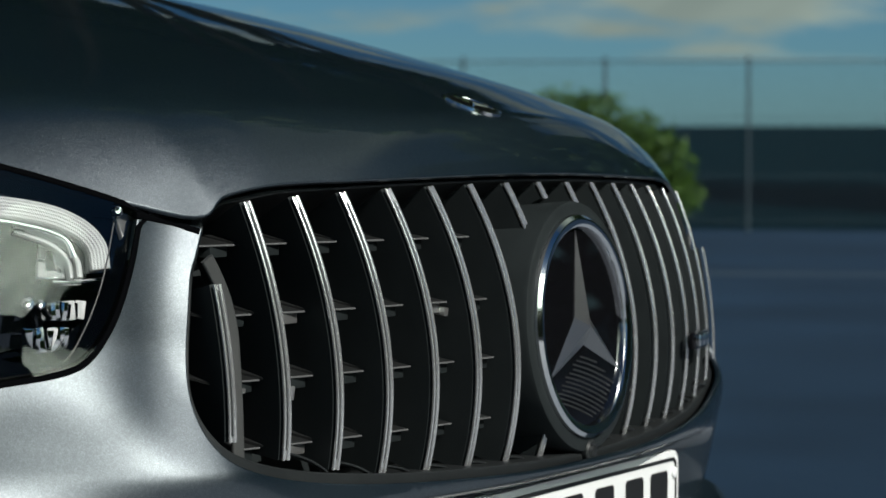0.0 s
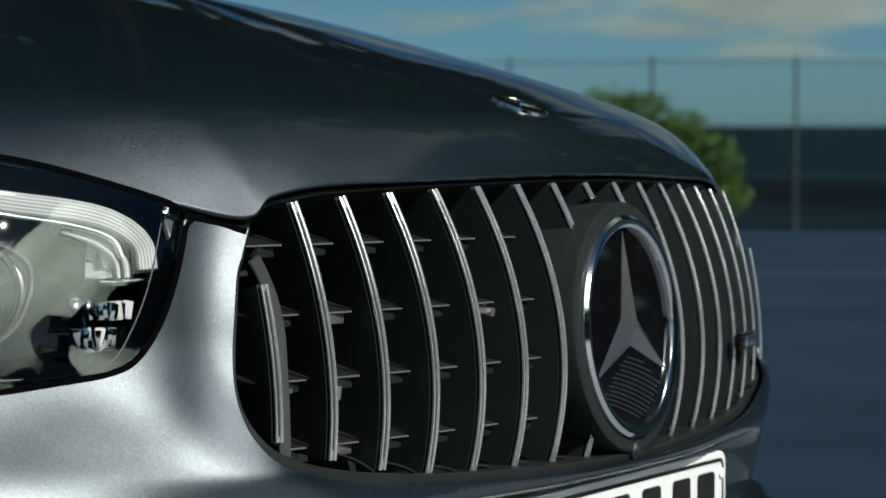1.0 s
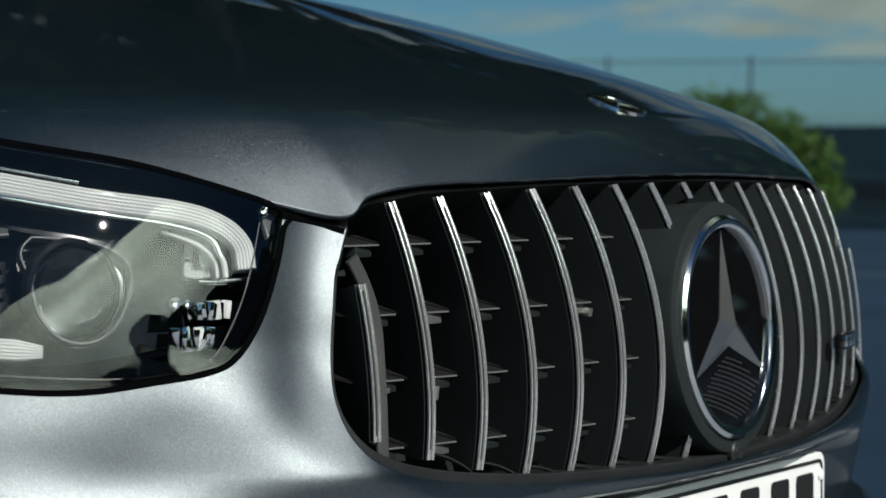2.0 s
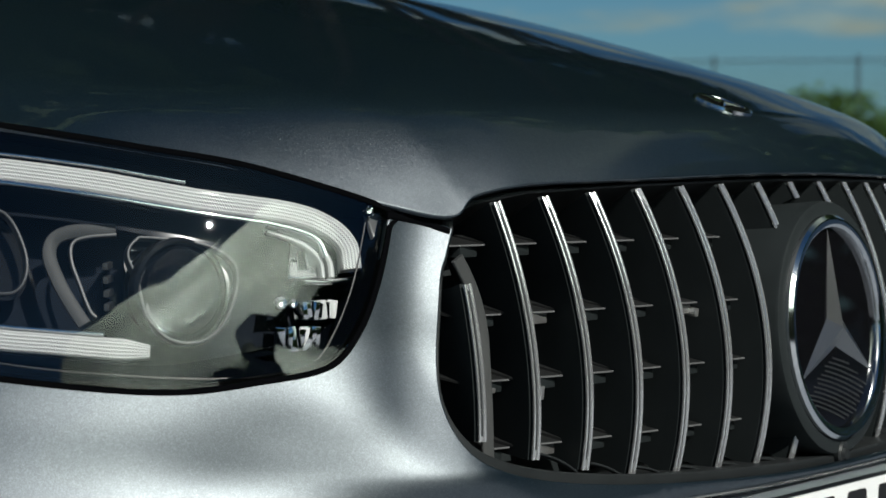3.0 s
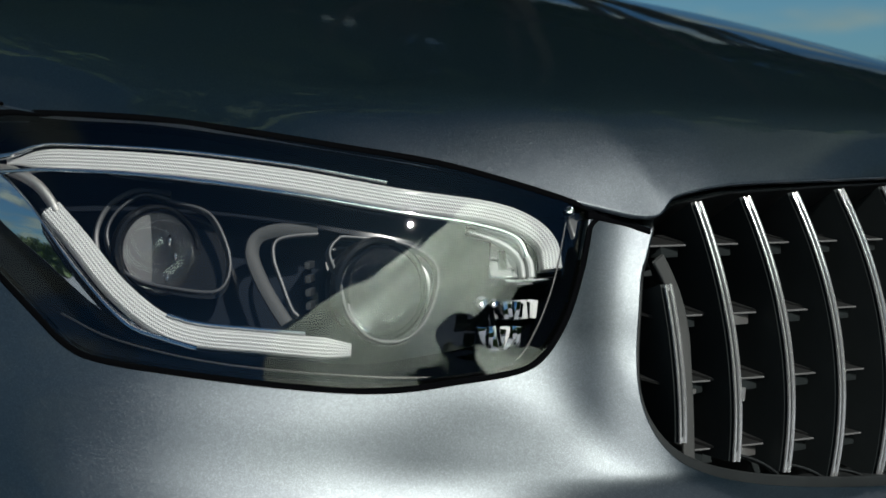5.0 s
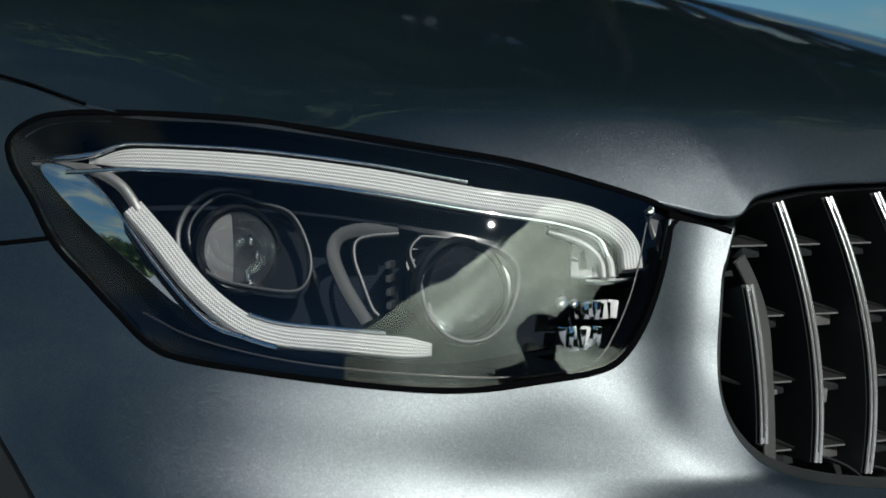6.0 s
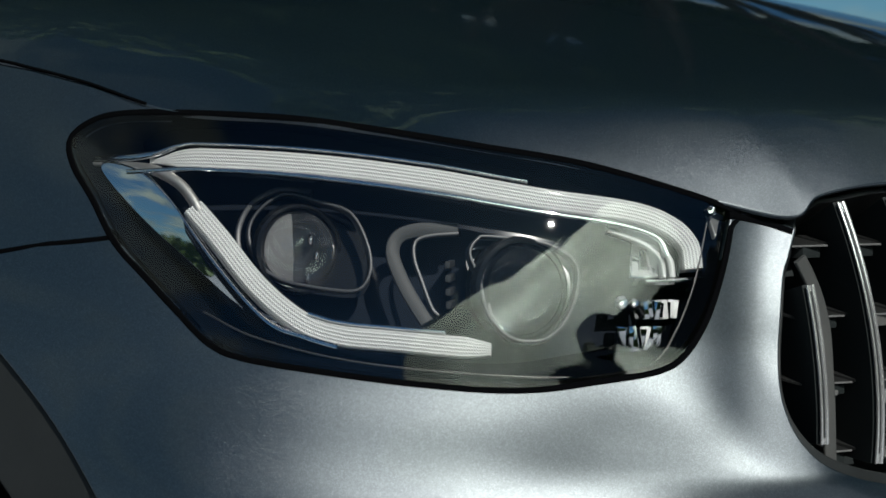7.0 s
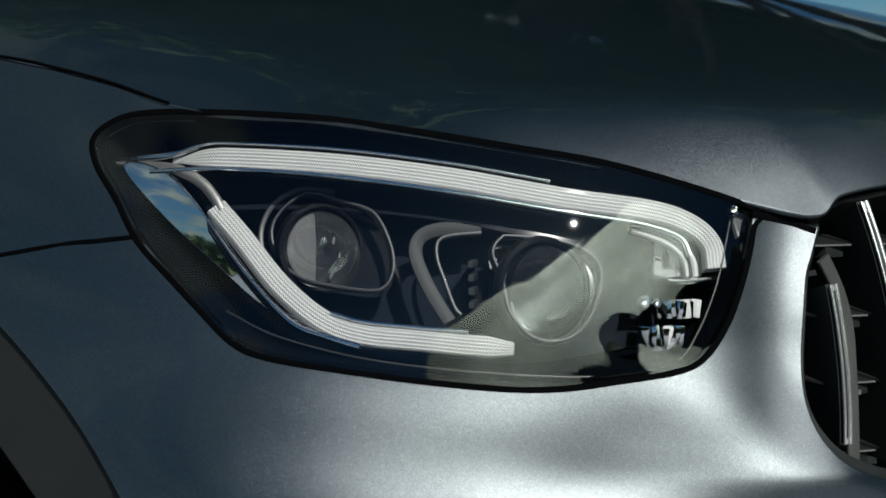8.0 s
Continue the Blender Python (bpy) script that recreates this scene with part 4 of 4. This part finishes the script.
            half.transform(m @ Matrix.Translation((sgn * r * .42, 0, -.006)) @ Matrix.Diagonal((r * .8, r * 1.35, .002, 1)))
            bmesh.ops.bevel(half, geom=half.edges[:], offset=.0006, segments=1, affect="EDGES")
            finish("shutter", half, SHUTTER, lamp, "grey shutter behind the lens")
            # Chrome beads added only to put glints into the lens.
            for dx, dy, q in ((-.25, .15, .07), (-.35, -.1, .05), (-.2, -.45, .06)):
                bead = bmesh.new()
                bmesh.ops.create_icosphere(bead, subdivisions=2, radius=r * q)
                bead.transform(m @ Matrix.Translation((sgn * r * dx, r * dy, -.004)) @ Matrix.Diagonal((.7, 1.6, 1, 1)))
                finish("glint_bead", bead, CHROME, lamp)
        lathe("projector_ring", [(q * k, h * k) for q, h in ((.0300, .003), (.0315, .0045), (.0335, .003), (.0345, -.004))], m, SMOKE, lamp)
        loop = on_skin(frame_pts, deep - .006, True, 8)
        sweep("projector_frame", loop, rounded(.0022, .012, .0008, 2), FRAME, lamp, up=FACE, closed=True)
        sheet("projector_panel", [[(sgn * p, q) for p, q in spline(frame_pts, 8, True)]], .012, lambda p, q: sunk(p, q, deep + .012), SMOKE, lamp, lip=0)
    projector(.914, .886, .030, .046, [(.958, .894), (.952, .912), (.93, .926), (.9, .921), (.869, .912), (.853, .887), (.851, .866), (.862, .853), (.891, .854), (.926, .86), (.947, .873)], (.45, -.88, .05))
    projector(.725, .857, .034, .046, [(.767, .882), (.76, .893), (.749, .895), (.703, .889), (.68, .875), (.68, .853), (.694, .825), (.713, .813), (.737, .816), (.754, .835), (.76, .862)], (.40, -.9, .03))
    sweep("surround_rib", on_skin([(.953, .868), (.966, .884), (.968, .903), (.958, .921), (.935, .932), (.905, .930)], .044), rounded(.004, .006, .001, 2), FRAME, lamp, up=FACE)
    sweep("surround_rib", on_skin([(.775, .9015), (.79, .9015), (.812, .901), (.827, .895), (.831, .882), (.823, .862), (.812, .843), (.803, .829)], .042), rounded(.0105, .003, .001, 2), RIB_PLASTIC, lamp, up=FACE)
    sweep("surround_rib", on_skin([(.775, .898), (.8, .896), (.812, .891), (.813, .878), (.807, .861), (.799, .84), (.794, .834)], .040), rounded(.0026, .005, .0008, 2), FRAME, lamp, up=FACE)
    for i in range(4):
        block("heat_fin", (.036, .004, .005), sunk(sgn * .781, .8805 - .0108 * i, .058), RIB_PLASTIC, lamp, r=.001, turn=(0, 0, -sgn * 34))
    rnd = random.Random(5)
    for n, a0, pitch, z, h in ((10, .597, .0036, .834, .014), (10, .616, .0036, .812, .018)):
        for i in range(n):
            block("crystal_prism", (pitch * rnd.uniform(.35, .6), .008, h * rnd.uniform(.75, 1.05)), sunk(sgn * (a0 + pitch * i), z, .030), MIRROR if rnd.random() < .75 else LIGHT_GUIDE, lamp, r=.0008, turn=(rnd.uniform(-9, 9), rnd.uniform(-4, 4), -sgn * (35 + rnd.uniform(-22, 22))))
    for a, z, r in ((.645, .841, .0050), (.634, .840, .0035)):
        lathe("small_lens", [(r * q, r * h) for q, h in ((0, .1), (.5, .25), (.85, .35), (1, .2), (1.1, 0), (1.15, -.5))], Matrix.Translation(sunk(sgn * a, z, .030)) @ Vector(FACE).to_track_quat("Z", "Y").to_matrix().to_4x4(), CHROME, lamp, n=20)
    sheet("led_reflector", [[(sgn * a, z) for a, z in ((.611, .886), (.629, .887), (.637, .859), (.614, .859))], [(sgn * a, z) for a, z in ((.617, .882), (.626, .882), (.630, .864), (.619, .864))]], .004, lambda a, z: sunk(a, z, .026 + .25 * (z - .87)), MIRROR, lamp, lip=.012)
    lathe("screw", [(.0045, -.004), (.0045, 0), (.003, .0015), (.0022, .0002), (0, 0)], Matrix.Translation(sunk(sgn * .567, .9015, .004)) @ Vector(FACE).to_track_quat("Z", "Y").to_matrix().to_4x4(), CHROME, lamp, n=16)
    return lamp


headlight(-1)
headlight(1)


# ---------------------------------------------------------------- wheels and wells
def wheel(sgn, y=WHEEL[0], x=.80):
    w = piece("wheel", label="black tyre on a dark alloy rim")
    m = Matrix.Translation((sgn * x, y, WHEEL[1])) @ pose(0, 0, 0, 0, 90 * sgn, 0)
    lathe("tyre", [(.25, .10), (.27, .118), (.32, .125), (.35, .115), (.362, .10), (.362, .066), (.354, .064), (.354, .054), (.362, .052), (.366, .008), (.357, .006), (.357, -.006), (.366, -.008), (.362, -.052), (.354, -.054), (.354, -.064), (.362, -.066), (.362, -.10), (.35, -.115), (.27, -.118), (.25, -.10)], m, RUBBER, w, n=72)
    lathe("rim", [(.25, -.10), (.235, -.09), (.225, 0), (.235, .085), (.25, .10), (.255, .108), (.247, .11), (.22, .06), (.07, .05), (.05, .07), (0, .072)], m, GREY_PLASTIC, w, n=48)
    if y > 2:
        return
    pts = [(sgn * .60, WHEEL[0] + .505 * math.cos(radians(q)), WHEEL[1] + .505 * math.sin(radians(q))) for q in range(-5, 186, 6)]
    c = len(pts)
    vs = pts + [(sgn * .86, y, z) for _, y, z in pts]
    link("wheel_liner", vs + [(sgn * .60, WHEEL[0], WHEEL[1] - .05)], [(i, i + 1, c + i + 1, c + i) for i in range(c - 1)] + [(i, i + 1, 2 * c) for i in range(c - 1)], RUBBER, w)


wheel(-1)
wheel(1)
wheel(-1, 3.77, .825)
wheel(1, 3.77, .825)


# ---------------------------------------------------------------- the body behind the hood
def loft(name, rows, mat, label=""):
    """A skin through like-numbered lines of points."""
    n = len(rows[0])
    verts = [p for r in rows for p in r]
    faces = [(i * n + j, i * n + j + 1, (i + 1) * n + j + 1, (i + 1) * n + j) for i in range(len(rows) - 1) for j in range(n - 1)]
    return link(name, verts, faces, mat, car, label)


# y, belt half-width and height, roof half-width and height
BODY = [(1.25, .925, 1.046, .84, 1.10), (1.55, .93, 1.06, .77, 1.33), (1.95, .94, 1.07, .66, 1.57), (2.35, .945, 1.08, .61, 1.645), (3.0, .945, 1.085, .60, 1.655), (3.7, .935, 1.09, .58, 1.61), (4.25, .91, 1.10, .57, 1.52), (4.58, .88, 1.06, .66, 1.12), (4.68, .85, .95, .70, .98)]
for sgn in (-1, 1):
    loft("body_side", [[(sgn * (w - .12), y, .30), (sgn * (w + .0), y, .36), (sgn * (w + .012), y, .55), (sgn * (w + .010), y, .80), (sgn * w, y, b)] for y, w, b, _, _ in BODY], PAINT)
    loft("side_window", [[(sgn * w, y, b), (sgn * (w - .035), y, b + .01), (sgn * (r + .02), y, h - .05), (sgn * r, y, h - .015)] for y, w, b, r, h in BODY[1:-1]], GLOSS_BLACK, "dark tinted side glass")
loft("windscreen", [[(x * r, y + .02 * abs(x) ** 2, h + .03 * (1 - x * x)) for x in np.linspace(-1, 1, 9)] for y, _, _, r, h in BODY[:4]], GLOSS_BLACK, "dark raked windscreen")
loft("roof", [[(x * r, y, h - .015 + .035 * (1 - x * x)) for x in np.linspace(-1, 1, 9)] for y, _, _, r, h in BODY[3:7]], PAINT)
loft("rear_window", [[(x * r, y, h - .015 + .03 * (1 - x * x)) for x in np.linspace(-1, 1, 9)] for y, _, _, r, h in BODY[6:]], GLOSS_BLACK, "dark rear glass")
y, w, b, r, h = BODY[-1]
loft("tailgate", [[(-w + .12, y, .30), (w - .12, y, .30)], [(-w - .012, y, .55), (w + .012, y, .55)], [(-w, y, b), (w, y, b)], [(-r, y, h), (r, y, h)]], PAINT)

# lower lip that runs out past the plate
lip = spline([(0, -.03, .565), (.2, -.022, .567), (.34, .012, .575), (.42, .045, .588), (.46, .075, .60)], 8)
for sgn in (-1, 1):
    sweep("lower_lip", [(sgn * x, y, z) for x, y, z in lip], [(-.016, 0), (-.006, .012), (.004, .018), (.010, .0), (.0, -.03)], PAINT, car, up=(0, -1, 0), taper=lambda u: 1 - .75 * u ** 3)


# ---------------------------------------------------------------- along the quay
def at_angle(deg, dist, z=0.0):
    return Vector((EYE[0] + dist * math.sin(radians(deg)), EYE[1] + dist * math.cos(radians(deg)), z))


STEEL = grain(material("galvanised_steel", (0.035, 0.055, 0.068), 0.6, 0.2), 40, 0.0005, 0.1, 0.2)
fence = new("fence")
tagged(fence, "tall grey wire fence with thin steel posts along the quay", "fence")
F_OUT = radians(67.5)
F_SIDE = Vector((math.cos(F_OUT), -math.sin(F_OUT), 0))
F_MID = at_angle(67.5, QUAY - .6)
posts = []
for i in range(-9, 10):
    p = F_MID + F_SIDE * (1.255 * i - .58)
    posts.append(p)
    o = lathe("post", [(.014, 0), (.014, 1.53), (.012, 1.545), (0, 1.55)], Matrix.Translation(p), STEEL, fence, n=10)
for h, r in ((1.50, .008), (1.0, .003), (.5, .003), (.1, .003)):
    a, b = posts[0], posts[-1]
    d = (b - a).normalized()
    lathe("wire", [(r, 0), (r, (b - a).length)], Matrix.Translation(a + Vector((0, 0, h))) @ d.to_track_quat("Z", "Y").to_matrix().to_4x4(), STEEL, fence, n=6)
verts, faces = [], []
a, b = posts[0], posts[-1]
d, run = (b - a).normalized(), (b - a).length
for slope in (-1, 1):
    for i in range(int((run + 1.5) / .09)):
        s0 = i * .09 - (0 if slope < 0 else 1.5)
        p0, p1 = a + d * s0 + Vector((0, 0, .08 if slope > 0 else 1.5)), a + d * (s0 + (1.42 if slope > 0 else -1.42) * slope) + Vector((0, 0, 1.5 if slope > 0 else .08))
        k = len(verts)
        off = d * .0016
        verts += [p0 - off, p0 + off, p1 + off, p1 - off]
        faces.append((k, k + 1, k + 2, k + 3))
mesh_ob = link("wire_mesh", verts, faces, STEEL, fence)
tagged(mesh_ob, "fine diamond wire mesh", kind="stuff")

TREE_LEAF = grain(material("pale_leaf", (0.095, 0.15, 0.055), 0.6, 0.0, Specular_IOR_Level=0.2), 12, 0.0, 0.1, 0.3)
LEAF = grain(material("leaf_green", (0.038, 0.082, 0.013), 0.6, 0.0, Specular_IOR_Level=0.2), 12, 0.0, 0.1, 0.5)
BARK = grain(material("bark", (0.10, 0.075, 0.05), 0.85), 30, 0.01, 0.1, 0.3)


def shrub(name, at, lumps, leaves, size, label):
    rnd = random.Random(7)
    t = new(name)
    tagged(t, label, "shrub")
    t.location = at
    verts, faces = [], []
    for _ in range(leaves):
        cx, cy, cz, r = rnd.choices(lumps, [l[3] ** 2 for l in lumps])[0]
        v = Vector((rnd.gauss(0, 1), rnd.gauss(0, 1), rnd.gauss(0, 1))).normalized() * r * (rnd.random() ** .35) * rnd.uniform(.8, 1.12)
        c = Vector((cx, cy, cz)) + Vector((v.x, v.y, v.z * .85))
        q = Euler((rnd.uniform(0, 6.3), rnd.uniform(0, 6.3), rnd.uniform(0, 6.3))).to_matrix()
        k, w = len(verts), size * rnd.uniform(.6, 1.3)
        for u, h in ((0, -1), (.45, 0), (0, 1), (-.45, 0)):
            verts.append(c + q @ Vector((u * w, h * w, .12 * w * (1 if u else 0))))
        faces.append((k, k + 1, k + 2, k + 3))
    tagged(link("crown", verts, faces, LEAF, t), "dense small green leaves")
    lathe("trunk", [(.07, 0), (.05, .25), (.04, .6), (.015, 1.0)], Matrix.Identity(4), BARK, t, n=10)
    for cx, cy, cz, r in lumps:
        path = spline([(0, 0, .2), (cx * .5, cy * .5, cz * .6), (cx, cy, cz)], 6)
        sweep("limb", path, rounded(.03, .03, .012, 2), BARK, t, up=(.3, .2, .1), taper=lambda u: 1 - .7 * u)
    return t


E_R = Vector((math.cos(radians(66.2)), -math.sin(radians(66.2)), 0))


def lump(right, z, r, back=0.0):
    v = E_R * right
    return (v.x + back * .9, v.y + back * .4, z, r)


shrub("shrub", at_angle(66.2, QUAY - 1.1), [lump(-.45, .98, .36), lump(-.12, 1.0, .31), lump(-.72, .75, .34), lump(.22, .80, .33), lump(.45, .62, .30), lump(-.3, .5, .42), lump(.2, .35, .38), lump(.58, .34, .24), lump(-.6, .3, .36)], 9000, .032, "rounded green shrub growing by the fence at the quay edge")

PALE = grain(material("faded_paint", (0.022, 0.042, 0.066), 0.7), 20, 0.0, 0.1, 0.3)
bm = bmesh.new()
lineside = Vector((-OUT.y, OUT.x, 0))
c0 = Vector((EYE[0], EYE[1], .004)) + OUT * 16.6
bm.faces.new([bm.verts.new(c0 + OUT * d + lineside * w) for d, w in ((0, -1.6), (.35, -1.6), (.35, 12), (0, 12))])
tagged(finish("road_marking", bm, PALE, smooth=False), "faint worn pale line painted on the asphalt", "road marking", kind="structure")


# ---------------------------------------------------------------- unseen wooded banks, added for reflections
def bank(arc, skyline, leaves, dist, seed):
    """A belt of foliage round the eye: its bearings in degrees, its skyline by bearing, and how far off it stands."""
    rnd = random.Random(seed)
    verts, faces = [], []
    for _ in range(leaves):
        az = rnd.uniform(*arc)
        el = float(np.interp(az, *skyline))
        d = dist + rnd.uniform(-3, 5)
        top = d * math.tan(radians(el)) * (1 + .06 * math.sin(az * .23) + .04 * math.sin(az * .71 + 1))
        h = top * rnd.random()
        c = at_angle(az, d - 3 * (1 - h / top), h + .2)
        q = Euler((rnd.uniform(0, 6.3), rnd.uniform(0, 6.3), rnd.uniform(0, 6.3))).to_matrix()
        k, w = len(verts), rnd.uniform(.2, .5)
        for u, v in ((0, -1), (.6, 0), (0, 1), (-.6, 0)):
            verts.append(c + q @ Vector((u * w, v * w, .2 * w * (1 if u else 0))))
        faces.append((k, k + 1, k + 2, k + 3))
    return link("reflected_bank", verts, faces, LEAF)


# Unseen; its skyline is set to fit the dark reflection in the lens.
LANDWARD = bank((140, 320), ([140, 150, 160, 172, 185, 192, 198.5, 206, 213, 222, 250, 320], [22, 24, 25, 26.5, 27, 25, 22, 16.5, 12, 6, 3, 3]), 52000, 24, 11)
tagged(LANDWARD, "unseen dark green wooded bank, added for the dark reflection in the headlight lens", "trees", kind="stuff")
# Unseen trees, added to keep bright sky out of the hood and grille.
EASTWARD = bank((75, 146), ([75, 79, 86, 95, 120, 138, 146], [5, 12, 25, 31, 33, 29, 24]), 36000, 42, 13)
tagged(EASTWARD, "unseen tall dark green trees, added to darken the hood and grille reflections", "trees", kind="stuff")
# Hidden behind the hood; added so that it reflects dark foliage.
BESIDE = bank((-40, 52), ([-40, 0, 30, 46, 52], [12, 20, 24, 23, 17]), 16000, 30, 12)
tagged(BESIDE, "unseen dark green trees beyond the car, added to darken the hood's reflection", "trees", kind="stuff")


def tree(at, spread, low, high, leaves, label, seed=21):
    """A broad spreading tree: a trunk, limbs, and a wide crown of leaf clumps."""
    rnd = random.Random(seed)
    t = new("tree")
    tagged(t, label, "tree")
    t.location = at
    lathe("trunk", [(.053 * spread, 0), (.042 * spread, .3), (.036 * spread, 1.2), (.033 * spread, low), (.018 * spread, (low + high) / 2), (.004 * spread, high * .9)], Matrix.Identity(4), BARK, t, n=14)
    clumps = []
    for i in range(38):
        w, d = i * 2.4, spread * math.sqrt((i + .5) / 38) * .82
        r = rnd.uniform(.2, .33) * spread
        clumps.append((d * math.cos(w), d * math.sin(w), low + r * .7 + (high - low) * .7 * (1 - d / spread) * rnd.uniform(.5, 1), r))
    verts, faces = [], []
    for _ in range(leaves):
        cx, cy, cz, r = rnd.choice(clumps)
        v = Vector((rnd.gauss(0, 1), rnd.gauss(0, 1), rnd.gauss(0, 1))).normalized() * r * rnd.random() ** .4
        q = Euler((rnd.uniform(0, 6.3), rnd.uniform(0, 6.3), rnd.uniform(0, 6.3))).to_matrix()
        k, w = len(verts), rnd.uniform(.12, .20)
        for u, h in ((0, -1), (.5, 0), (0, 1), (-.5, 0)):
            verts.append(Vector((cx, cy, cz + v.z * -.3)) + Vector((v.x, v.y, v.z * .7)) + q @ Vector((u * w, h * w, .1 * w * (1 if u else 0))))
        faces.append((k, k + 1, k + 2, k + 3))
    tagged(link("crown", verts, faces, TREE_LEAF, t), "dense green leaves")
    for cx, cy, cz, r in clumps[::2]:
        path = spline([(0, 0, low * .8), (cx * .45, cy * .45, low + .35 * (cz - low)), (cx, cy, cz)], 6)
        sweep("limb", path, rounded(.022 * spread, .022 * spread, .009 * spread, 2), BARK, t, up=(.3, .2, .1), taper=lambda u: 1 - .8 * u)
    return t


# Unseen tree, added so the hood mirrors leaves instead of sky.
tree(Vector((4.6, 3.9, 0)), 4.5, 1.9, 9.0, 42000, "broad green tree beside the car, unseen, added to darken the hood's reflection")
